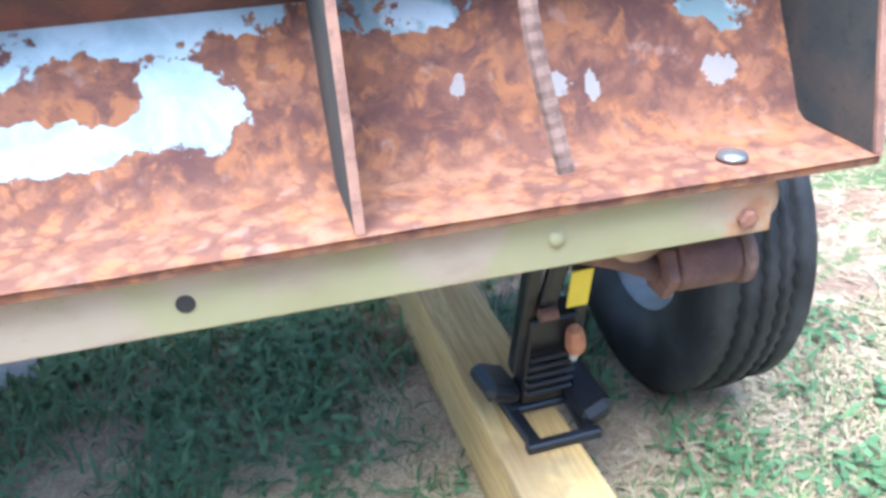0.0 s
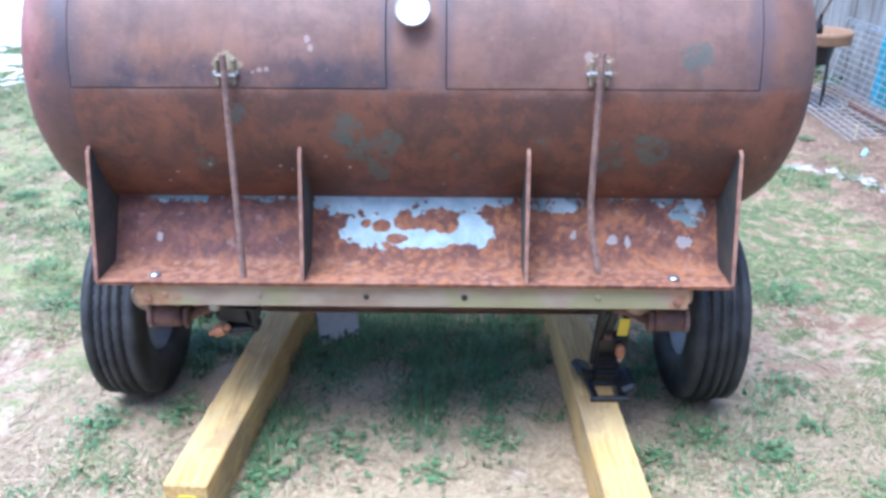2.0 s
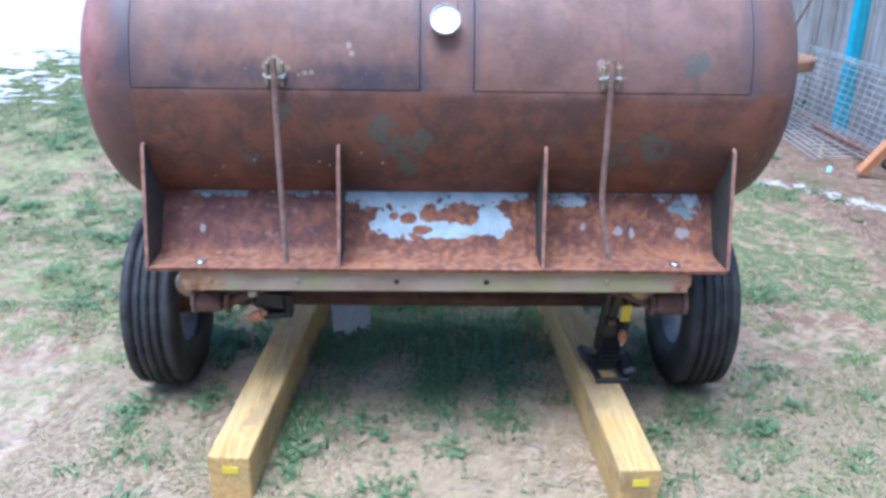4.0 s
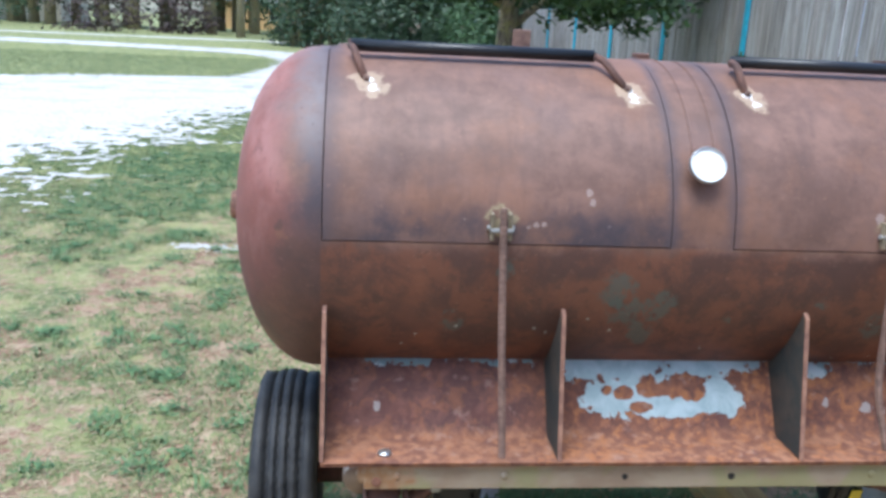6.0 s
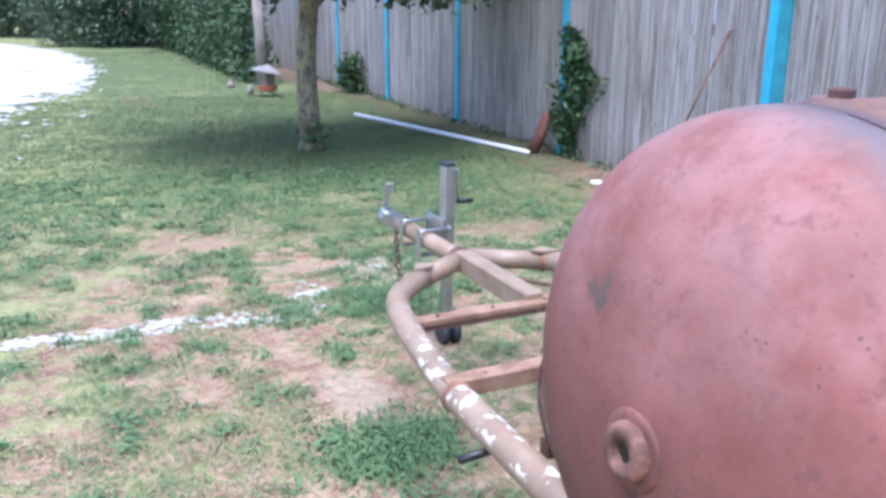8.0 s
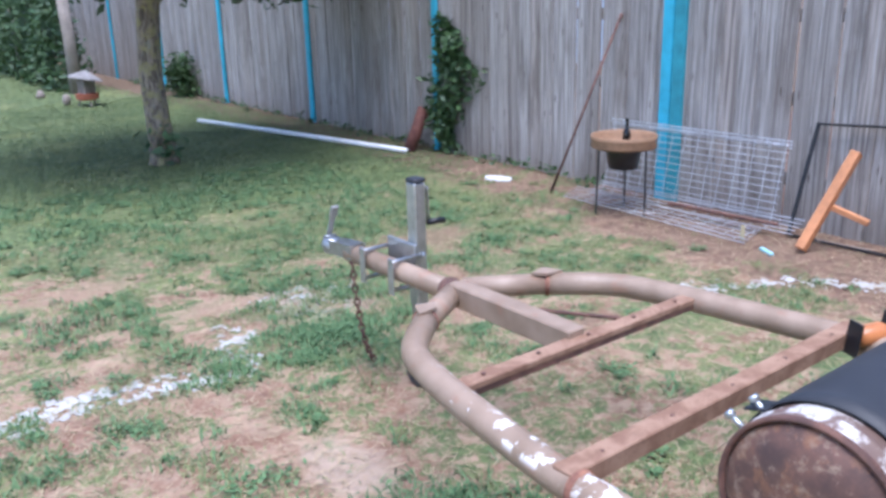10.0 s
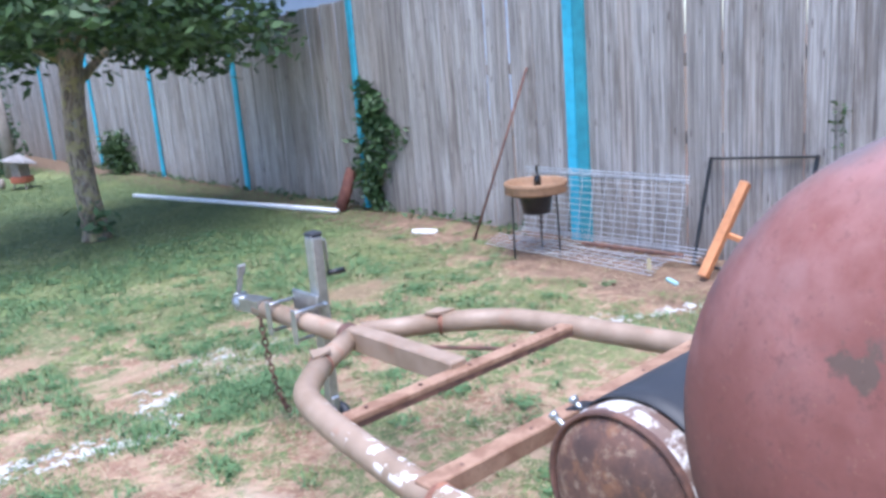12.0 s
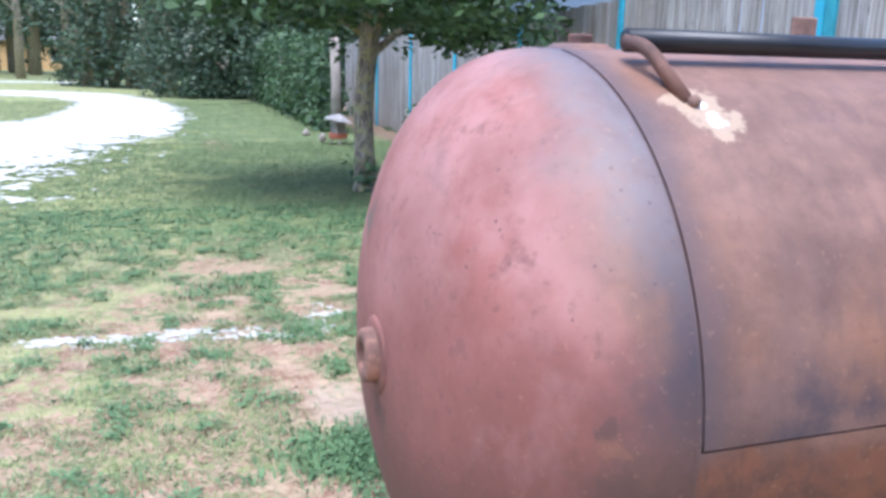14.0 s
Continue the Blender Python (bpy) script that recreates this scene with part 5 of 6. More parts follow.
def stamped_jack(x, y, z0, z1, label, spun):
    """A black stamped-steel jack: base frame, ribbed column leaning forward, two uprights, saddle, screw block."""
    root = thing("jack", (x, y, z0), label, "jack", "jacks under the trailer")
    m = Matrix.Translation((x, y, z0)) @ at(0, 0, 0, 0, 0, spun)
    tall = z1 - z0
    n = m @ at(0, 0.01, 0.015, 13)

    def p(name, size, *a, mt=BLACK, bevel=0.003, lab="", base=m):
        return part(name, box(size, base @ at(*a), bevel), mt, root, lab)

    p("base_frame", (0.112, 0.016, 0.016), 0, -0.082, 0.009)
    p("base_side", (0.020, 0.17, 0.014), -0.046, 0.0, 0.008, 0, 0, 4)
    p("base_side", (0.020, 0.17, 0.014), 0.046, 0.0, 0.008, 0, 0, -4)
    p("base_plate", (0.100, 0.075, 0.012), 0.0, 0.030, 0.010)
    p("base_wing", (0.058, 0.075, 0.030), -0.064, 0.020, 0.050, 0, 24, 6, bevel=0.010)
    p("base_wing", (0.050, 0.100, 0.034), 0.056, -0.024, 0.034, 8, -28, 0, bevel=0.010)
    for k in range(5):
        p("rib", (0.072, 0.012, 0.007), 0.0, -0.024, 0.046 + 0.018 * k, -20, base=n)
    p("column", (0.068, 0.040, tall * 0.46), 0.0, 0.006, tall * 0.25, base=n)
    p("upright", (0.020, 0.024, tall * 0.80), -0.034, 0.006, tall * 0.58, 0, 2, base=n)
    p("upright", (0.020, 0.024, tall * 0.66), 0.038, 0.006, tall * 0.66, 0, -2, base=n)
    p("arm", (0.026, 0.018, tall * 0.60), -0.004, -0.002, tall * 0.66, 0, 7, bevel=0.005, base=n)
    p("saddle", (0.105, 0.045, 0.014), 0.0, 0.010, tall * 0.985, base=n)
    p("brace", (0.090, 0.014, 0.014), 0.0, 0.004, tall * 0.46, base=n)
    p("brace", (0.080, 0.014, 0.012), 0.0, 0.000, tall * 0.86, base=n)
    p("sticker", (0.030, 0.003, 0.064), 0.030, -0.010, tall * 0.60, mt=YELLOW, bevel=0, lab="yellow warning sticker", base=n)
    nut = part("screw_block", lathe([(-0.024, 0), (-0.024, 0.010), (-0.010, 0.014), (0.006, 0.015), (0.020, 0.011), (0.024, 0)], n @ at(0.026, -0.030, tall * 0.39, 0, 80), 8), RUST_ORANGE, root, "rusty orange screw nut")
    part("screw_tip", lathe([(-0.008, 0), (-0.008, 0.006), (0.008, 0.006), (0.008, 0)], n @ at(0.028, -0.030, tall * 0.315, 0, 90), 8), STEEL, nut)
    part("pivot", lathe([(-0.012, 0), (-0.012, 0.010), (0.012, 0.010), (0.012, 0)], n @ at(-0.014, -0.016, tall * 0.52, 90), 10), RUST_DARK, root)
    return root


stamped_jack(0.542, 0.262, 0.147, 0.520, "black stamped-steel jack with a yellow sticker on a timber", 2)
# folded jack hung under the frame
fold = thing("jack", (-0.545, 0.12, 0.40), "folded black jack with a rusty orange nut under the frame", "jack", "jacks under the trailer")
part("body", box((0.112, 0.07, 0.066), at(-0.505, 0.12, 0.474, 0, 6), 0.012), BLACK, fold)
part("foot", box((0.085, 0.05, 0.018), at(-0.500, 0.10, 0.428, 0, -6), 0.005), BLACK, fold)
part("link_arm", box((0.024, 0.05, 0.075), at(-0.466, 0.11, 0.455, 0, -14), 0.006), BLACK, fold)
part("link_arm", box((0.022, 0.04, 0.055), at(-0.575, 0.11, 0.480, 0, 30), 0.006), BLACK, fold)
part("screw_nut", lathe([(-0.030, 0), (-0.030, 0.008), (-0.014, 0.010), (-0.013, 0.018), (0.013, 0.018), (0.014, 0.010), (0.030, 0.008), (0.030, 0)], at(-0.548, 0.072, 0.434, 0, -20), 8), RUST_ORANGE, fold, "rusty orange nut")
part("clevis", box((0.026, 0.03, 0.022), at(-0.560, 0.09, 0.500), 0.004), ZINC, fold)

# pale sheet standing on the ground under the trailer
tag = thing("metal_sheet", (-0.345, 0.80, 0.0), "blank pale grey sheet standing on the ground under the trailer", "sheet")
part("sheet", box((0.150, 0.004, 0.270), at(-0.345, 0.80, 0.128, -14, 0, 22), 0.001), PLATE, tag)
part("rust_spot", lathe([(0, 0), (0.0008, 0.014), (-0.001, 0.016)], Matrix.Translation((-0.318, 0.836, 0.205)) @ at(0, 0, 0, 0, 0, 112) @ at(0, 0, 0, 0, 14), 12), RUST_DARK, tag, "dark rust spot")
part("print_bar", box((0.036, 0.001, 0.009), at(-0.385, 0.7545, 0.030, -14, 0, 22)), BLACK, tag, "short dark bar of print")

# ---- fence ----
FX, LEAN = 3.462, 0.0255  # the fence line: x at y = 8, and how it drifts with y
rng = np.random.default_rng(11)
fence = thing("fence", (FX, 8, 0), "weathered grey board fence with cyan painted posts", "fence", kind="structure")
fence.rotation_euler.z = -LEAN
YMIN, YMAX, BW = -3.0, 23.2, 0.142
variants = []


def fence_top(y):
    return float(np.interp(y, (-3, 4.5, 7.5, 10.3, 13.2, 16.2, 23), (2.24, 2.22, 2.20, 2.12, 2.06, 2.03, 2.05)))


for v in range(8):
    h, w = 1.0, BW * 0.985
    bm = bmesh.new()
    prof = [(-w / 2, 0.0), (w / 2, 0.0), (w / 2, h), (-w / 2, h)]
    lean = rng.uniform(-0.004, 0.004)
    dz = rng.uniform(-0.012, 0.012)
    bm2 = box((0.018, w, h), at(0, lean, h / 2), 0.0025)
    me = bpy.data.meshes.new("board")
    bm2.to_mesh(me)
    bm2.free()
    bm.free()
    me.materials.append(FENCE)
    variants.append(me)
y, k = YMIN, 0
while y < YMAX:
    ob = new("board", variants[int(rng.integers(0, 8))])
    ob.parent = fence
    ob.location = (rng.uniform(-0.002, 0.002) + (0.004 if k % 2 else -0.004), y - 8, -0.03 + rng.uniform(-0.012, 0.012))
    ob.rotation_euler = (rng.uniform(-0.0035, 0.0035), rng.uniform(-0.002, 0.002), rng.uniform(-0.05, 0.05))
    ob.scale = (1, 1, fence_top(y) + 0.03 + rng.uniform(-0.012, 0.012))
    y += BW + rng.uniform(-0.002, 0.004)
    k += 1
for z in (0.35, 0.95, 1.55):
    part("back_rail", box((0.04, YMAX - YMIN, 0.09), at(FX + 0.032, (YMAX + YMIN) / 2, z * 0.9), 0.003), OLDWOOD, fence)
for py, wide, mt in ((4.53, 0.095, TEAL), (4.425, 0.100, TEAL_DARK), (7.49, 0.080, TEAL), (10.27, 0.090, TEAL), (13.15, 0.085, TEAL), (16.05, 0.085, TEAL), (19.1, 0.080, TEAL), (1.6, 0.085, TEAL), (-1.3, 0.085, TEAL)):
    part("post", box((0.035, wide, fence_top(py) + 0.05), at(FX - 0.030 - (0.004 if mt is TEAL else 0), py, fence_top(py) / 2, 0, 0, rng.uniform(-1, 1)), 0.003), mt, fence, "cyan painted post")

# ---- wire fence with ivy, continuing past the boards ----
vine_fence = thing("vine_fence", (2.25, 22, 0), "old wire fence on grey wooden posts overgrown with ivy", "fence", kind="structure")
for py, px, h, r in ((16.6, 2.20, 2.02, 0.105), (21.0, 2.26, 1.75, 0.07), (25.0, 2.32, 1.85, 0.075), (29.5, 2.40, 1.9, 0.08)):
    part("post", tube([(px, py, -0.05), (px + 0.01, py, h * 0.5), (px - 0.02, py, h)], r, 10, taper=[r * 1.08, r, r * 0.95]), OLDWOOD, vine_fence, "grey weathered post", True)
for z in (0.3, 0.7, 1.1, 1.4):
    part("wire", tube([(2.20, 16.6, z), (2.26, 21.0, z), (2.40, 29.5, z)], 0.006, 5), WIRE, vine_fence)


def leaves(name, centres, size, count, spread, material, label, category, flat=0.5, seed=1, parent=None):
    v, f = leaf_cloud(np.random.default_rng(seed), centres, size, count, spread, flat)
    v[:, 2] = np.maximum(v[:, 2], 0.01)
    ob = tri_mesh(name, v, f, material)
    if parent is not None:
        ob.parent = parent
        ob.location = -root_of(parent).location
        return tagged(ob, label)
    return tagged(ob, label, category, kind="stuff")


r2 = np.random.default_rng(4)
hedge = [(2.22 + 0.013 * (y - 16.6) + r2.normal(0, 0.12), y, z) for y in np.arange(17.0, 31, 0.38) for z in np.arange(0.2, 2.3, 0.36) if r2.random() > 0.15]
leaves("ivy_mass", hedge, 0.070, 13000, (0.11, 0.22, 0.20), IVY, "dense ivy over the wire fence", "ivy", seed=2)

# ---- yard tree ----
TX, TYY = 0.97, 8.85
tree = thing("tree", (TX, TYY, 0), "broadleaf tree with a mossy leaning trunk and ivy at its foot", "tree")
trunk = [(TX - 0.005, TYY, -0.05), (TX, TYY, 0.10), (TX - 0.02, TYY, 0.45), (TX - 0.035, TYY, 0.9), (TX + 0.0, TYY, 1.35), (TX + 0.04, TYY, 1.75), (TX + 0.08, TYY, 2.3), (TX + 0.1, TYY + 0.05, 3.2), (TX, TYY, 4.4)]
tk = part("trunk", tube(trunk, 0.12, 18, taper=[0.165, 0.135, 0.118, 0.112, 0.108, 0.115, 0.10, 0.075, 0.03]), BARK, tree, "grey-brown bark with yellow-green moss", True)
limbs = []
for k in range(9):
    a, z0 = k * 2.4 + 0.5, 1.55 + 0.2 * k
    reach = r2.uniform(1.5, 2.6) * (1 - 0.03 * k)
    p0 = Vector((TX + 0.06, TYY, z0))
    tip = p0 + Vector((math.cos(a) * reach, math.sin(a) * reach, r2.uniform(0.1, 0.8)))
    mid = p0.lerp(tip, 0.5) + Vector((0, 0, r2.uniform(0.1, 0.4)))
    limbs.append((p0, mid, tip))
    part("limb", tube([p0, p0.lerp(mid, 0.5), mid, mid.lerp(tip, 0.5), tip], 0.05, 8, taper=[0.055, 0.045, 0.034, 0.022, 0.008]), BARK, tree, smooth=True)
part("limb", tube([(TX + 0.02, TYY, 1.45), (TX + 0.10, TYY - 0.03, 1.75), (TX + 0.26, TYY - 0.05, 2.2), (TX + 0.5, TYY, 2.9)], 0.05, 10, taper=[0.05, 0.046, 0.04, 0.03]), BARK, tree, smooth=True)
clumps = []
for p0, mid, tip in limbs:
    for u in np.linspace(0.35, 1.0, 7):
        c = mid.lerp(tip, u)
        clumps += [(c.x + r2.normal(0, 0.3), c.y + r2.normal(0, 0.3), c.z + r2.normal(0, 0.16)) for _ in range(3)]
for k in range(200):
    a, d = r2.uniform(0, math.tau), math.sqrt(r2.random()) * 2.15
    low = 1.92 + 0.10 * math.sin(3 * a) + (0.14 if math.cos(a) < 0 else 0)
    clumps.append((TX - 0.05 + math.cos(a) * d, TYY + math.sin(a) * d, low + r2.random() ** 3.0 * (3.0 - 0.35 * d)))
for k in range(5):
    clumps.append((TX + 0.9 + 0.19 * k, TYY - 0.1 + r2.normal(0, 0.2), 1.80 + r2.normal(0, 0.07)))
# wider upper clumps, mostly out of view, added to shade the fence and lawn
for k in range(75):
    a, d = r2.uniform(0, math.tau), math.sqrt(r2.uniform(0.2, 1.0)) * 3.3
    clumps.append((TX + 0.5 + math.cos(a) * d, TYY + 1.3 + math.sin(a) * d, 2.75 + 0.25 * max(0.0, math.sin(a)) * d + r2.random() * 1.6))
leaves("crown", clumps, 0.064, 21000, (0.15, 0.15, 0.12), LEAF, "dark green leafy crown", "", seed=6, parent=tree)
leaves("ivy", [(TX + 0.05 * math.cos(a), TYY - 0.13, z) for a in (0, 1.5, 3) for z in (0.06, 0.14, 0.24, 0.32)] + [(TX - 0.16, TYY - 0.12, 0.27)], 0.060, 90, (0.06, 0.035, 0.05), WEED, "ivy at the foot of the trunk", "", seed=8, parent=tree)

# ---- along the fence ----
leaves("post_vine", [(FX - 0.10 + r2.normal(0, 0.03), 7.20 + 0.10 * math.sin(z * 5.5) + r2.normal(0, 0.17) * (0.35 + 0.9 * math.exp(-((z - 0.68) / 0.26) ** 2)), z) for z in np.arange(0.10, 1.32, 0.03) for _ in range(3)], 0.046, 1300, (0.05, 0.045, 0.04), IVY, "leafy vine climbing a fence post", "vine", seed=9)
leaves("shrub", [(3.42 + r2.normal(0, 0.06), 14.6 + r2.normal(0, 0.2), r2.uniform(0.05, 0.6)) for _ in range(40)], 0.04, 1500, (0.08, 0.1, 0.07), LEAF, "small dark shrub at the foot of the fence", "shrub", seed=10)
for n, (wy, wz) in enumerate(((2.40, 1.05), (2.40, 0.92), (2.42, 0.60), (2.35, 0.46), (2.55, 0.53))):
    leaves("sprig", [(FX - 0.19, wy + r2.normal(0, 0.04), wz + r2.normal(0, 0.03)) for _ in range(4)], 0.018, 22, (0.015, 0.022, 0.022), IVY, "thin green sprig growing against the boards", "sprig", seed=20 + n)
fw = [(FX - 0.12 + LEAN * (y - 8) + r2.normal(0, 0.04), y + r2.normal(0, 0.1), r2.uniform(0.01, 0.06)) for y in np.arange(5.0, 18, 0.22)]
leaves("fence_weeds", fw, 0.032, 900, (0.04, 0.10, 0.03), IVY, "low weeds along the foot of the fence", "weeds", seed=31)

SHIFT = Vector((0.02, 0.15, 0.0))
before = set(scene.objects)

# wire shelf panel, bent into an L
rack = thing("wire_rack", (2.88, 4.0, 0.0), "galvanised wire shelf panels lying and leaning by the fence", "wire rack")
Y0, Y1 = 3.18, 4.84
for k in range(5):
    x = 2.61 + 0.040 * k
    part("floor_wire", tube([(x, Y0, 0.045 + 0.012 * k), (x + 0.10, Y1, 0.045 + 0.012 * k)], 0.0044, 6), WIRE, rack)
for k in range(5):
    x = 2.95 + 0.035 * k
    part("floor_wire", tube([(x, Y0 - 0.12, 0.06 + 0.016 * k), (x, Y1 - 0.05, 0.05 + 0.016 * k)], 0.0044, 6), WIRE, rack)
for k in range(11):
    z = 0.10 + 0.047 * k
    part("back_wire", tube([(3.10 + 0.01 * k, Y0 + 0.10, z), (3.10 + 0.01 * k, Y1 - 0.06, z)], 0.0035, 6), WIRE, rack)
for k in range(14):
    yy = Y0 + 0.12 + (Y1 - Y0 - 0.2) * k / 13
    part("cross_wire", tube(bend([(2.66 + 0.06 * (yy - Y0), yy, 0.036), (3.06, yy, 0.042), (3.10, yy, 0.10), (3.205, yy, 0.60), (3.17, yy, 0.615), (3.155, yy, 0.585)], 0.03, 3), 0.003, 5), WIRE, rack)
for k in range(3):
    part("rim_wire", tube([(3.205, Y0 + 0.08, 0.600 - 0.022 * k), (3.205, Y1 - 0.05, 0.600 - 0.022 * k)], 0.0045, 6), WIRE, rack)
hoop = [(2.80 + 0.17 * math.cos(a), 4.25 + 0.30 * math.sin(a), 0.062) for a in np.linspace(0, math.tau, 25)]
part("hoop", tube(hoop, 0.006, 6, cap=False), STONE, rack)
part("tag", box((0.006, 0.03, 0.10), at(2.66, 3.23, 0.09), 0.001), TAG, rack, "pale wooden tag")
single("flat_bar", box((0.04, 0.85, 0.025), at(2.99, 3.62, 0.0835, 0, 0, 2), 0.004), RUST_DARK, "dark rusty flat bar on the wire rack", "steel bar")

# ring planter on a wire stand
PX, PY = 2.76, 4.30
stand = thing("plant_stand", (PX, PY, 0), "black wire stand with three legs and a hanging pot", "plant stand")
part("hoop", tube([(PX + 0.19 * math.cos(a), PY + 0.19 * math.sin(a), 0.488) for a in np.linspace(0, math.tau, 25)], 0.007, 6, cap=False), BLACK, stand)
for a in (0.6, 2.7, 4.8):
    part("leg", tube([(PX + 0.19 * math.cos(a), PY + 0.19 * math.sin(a), 0.49), (PX + 0.20 * math.cos(a), PY + 0.20 * math.sin(a), 0.0)], 0.008, 6), BLACK, stand)
part("pot", lathe([(0.0, 0.0), (0.0, 0.105), (0.14, 0.13), (0.15, 0.13), (0.15, 0.0)], Matrix.Translation((PX, PY, 0.340)) @ at(0, 0, 0, 0, -90, 0), 24), BLACK, stand, "black plastic pot", True)
ringo = thing("wheel_ring", (PX, PY, 0.495), "brown rusty wheel ring resting on the stand", "ring")
part("ring", lathe([(0.0, 0.19), (0.0, 0.232), (0.012, 0.238), (0.040, 0.230), (0.055, 0.238), (0.085, 0.238), (0.088, 0.230), (0.082, 0.219), (0.05, 0.214), (0.012, 0.19)], Matrix.Translation((PX, PY, 0.495)) @ at(0, 0, 0, 0, -90, 0), 44), RING, ringo, smooth=True)
part("web", lathe([(0.006, 0.0), (0.007, 0.10), (0.008, 0.192)], Matrix.Translation((PX, PY, 0.495)) @ at(0, 0, 0, 0, -90, 0), 32), RUST_DARK, ringo, smooth=True)
single("bottle", lathe([(0.0, 0.0), (0.0, 0.026), (0.004, 0.029), (0.095, 0.029), (0.118, 0.022), (0.135, 0.012), (0.185, 0.011), (0.190, 0.013), (0.200, 0.013), (0.200, 0.0)], Matrix.Translation((PX - 0.02, PY - 0.04, 0.503)) @ at(0, 0, 0, 0, -90, 0), 20), GLASS_DARK, "small dark glass bottle standing in the ring", "bottle", smooth=True)
single("leaning_rod", tube([(2.83, 5.10, 0.0), (3.09, 4.98, 0.70), (3.345, 4.86, 1.40)], 0.011, 8), RUST_DARK, "thin rusty steel rod leaning on the fence", "steel rod", smooth=True)

# screen frame and boards
sf = thing("screen_frame", (3.12, 2.75, 0.0), "black metal window screen frame leaning on the fence", "screen frame")
tilt = lambda y, z: Vector((3.06 + 0.27 * z, y, z))  # noqa: E731
for a, b in (((3.15, 0.02), (3.125, 0.725)), ((3.125, 0.725), (2.40, 0.765)), ((2.40, 0.765), (2.42, 0.02)), ((2.42, 0.02), (3.15, 0.02))):
    p, q = tilt(*a), tilt(*b)
    d = (q - p).to_track_quat("X", "Z").to_matrix().to_4x4()
    part("side", box(((q - p).length + 0.02, 0.026, 0.014), Matrix.Translation((p + q) / 2) @ d, 0.002), BLACK, sf)


def board(name, p, q, w, t, material, label, category, roll=0):
    p, q = Vector(p), Vector(q)
    d = (q - p).to_track_quat("X", "Z").to_matrix().to_4x4()
    return single(name, box(((q - p).length, w, t), Matrix.Translation((p + q) / 2) @ d @ at(0, 0, 0, roll), 0.004), material, label, category)


stake = board("wood_post", (2.79, 2.91, 0.03), (3.13, 2.80, 0.60), 0.06, 0.06, ORANGE_WOOD, "orange-brown wooden stake with a crosspiece leaning on the screen frame", "wooden stake", 20)
arm = part("crosspiece", box((0.035, 0.26, 0.035), at(2.98, 2.735, 0.25, 14), 0.004), ORANGE_WOOD, None)
arm.parent, arm.location = stake, -stake.location
board("steel_strip", (3.06, 2.95, 0.02), (3.08, 2.62, 0.02), 0.018, 0.018, OLDWOOD, "grey strip of wood on the soil by the fence", "wood strip")
single("rusty_pipe", tube([(3.10, 7.46, 0.0), (3.19, 7.44, 0.20), (3.29, 7.42, 0.44)], 0.065, 14), rust("red_rust", (0.085, 0.030, 0.022), (0.17, 0.065, 0.045)), "short dark rusty red pipe leaning by a fence post", "pipe", smooth=True)
single("white_pole", tube([(2.34, 11.22, 0.03), (2.68, 9.3, 0.035), (3.017, 7.385, 0.03)], 0.027, 12), WHITE, "long white plastic pipe lying on the grass", "pipe", smooth=True)
bm = bmesh.new()
pts = [(2.76, 5.84), (2.82, 5.90), (2.91, 5.80), (2.93, 5.67), (2.86, 5.63), (2.80, 5.71)]
bm = prism([(x, y, 0.012) for x, y in pts], (0, 0, -0.01), (0, 0, 0.014))
bmesh.ops.bevel(bm, geom=list(bm.edges), offset=0.004, segments=2, affect="EDGES")
single("litter", bm, WHITE, "crumpled piece of white plastic litter on the soil", "litter")
single("blue_scrap", box((0.03, 0.13, 0.02), at(2.65, 3.05, 0.012, 0, 0, -30), 0.005), plain("pale_cyan", (0.35, 0.62, 0.66), 0.6), "small pale blue scrap on the soil", "scrap")

for ob in set(scene.objects) - before:
    if ob.parent is None:
        ob.location += SHIFT

# garden lantern ornament and small stone
BX, BY = 1.82, 14.5
lan = thing("garden_lantern", (BX, BY, 0), "small grey-roofed garden bird house on a red base", "garden ornament")
part("roof", lathe([(0.0, 0.27), (0.03, 0.25), (0.12, 0.06), (0.14, 0.0)], Matrix.Translation((BX, BY, 0.42)) @ at(0, 0, 0, 0, -90, 0) @ at(0, 0, 0, 0, 12), 6), STONE, lan, "grey hexagonal roof")
part("box", box((0.20, 0.20, 0.22), at(BX, BY, 0.31, 0, 0, 20), 0.01), OLDWOOD, lan)
part("base", lathe([(0.0, 0.12), (0.02, 0.17), (0.10, 0.18), (0.11, 0.0)], Matrix.Translation((BX, BY, 0.10)) @ at(0, 0, 0, 0, -90, 0), 16), CLAY, lan, "red clay base")
for a in (0.5, 2.6, 4.7):
    part("leg", tube([(BX + 0.10 * math.cos(a), BY + 0.10 * math.sin(a), 0.12), (BX + 0.16 * math.cos(a), BY + 0.16 * math.sin(a), 0.0)], 0.012, 6), OLDWOOD, lan)
single("ornament", lathe([(0.0, 0.0), (0.0, 0.10), (0.06, 0.12), (0.12, 0.08), (0.17, 0.06), (0.20, 0.0)], Matrix.Translation((1.55, 16.4, 0)) @ at(0, 0, 0, 0, -90, 0) @ Matrix.Diagonal((0.7, 0.7, 0.7, 1)), 10), OLDWOOD, "small weathered grey garden stone on the grass", "garden stone", smooth=True)
single("garden_ornament", lathe([(0.0, 0.0), (0.0, 0.05), (0.08, 0.07), (0.16, 0.05), (0.18, 0.0)], Matrix.Translation((1.60, 14.9, 0.0)) @ at(0, 0, 0, 0, -90, 0), 12), OLDWOOD, "small pale garden ornament by the lantern", "garden ornament", smooth=True)

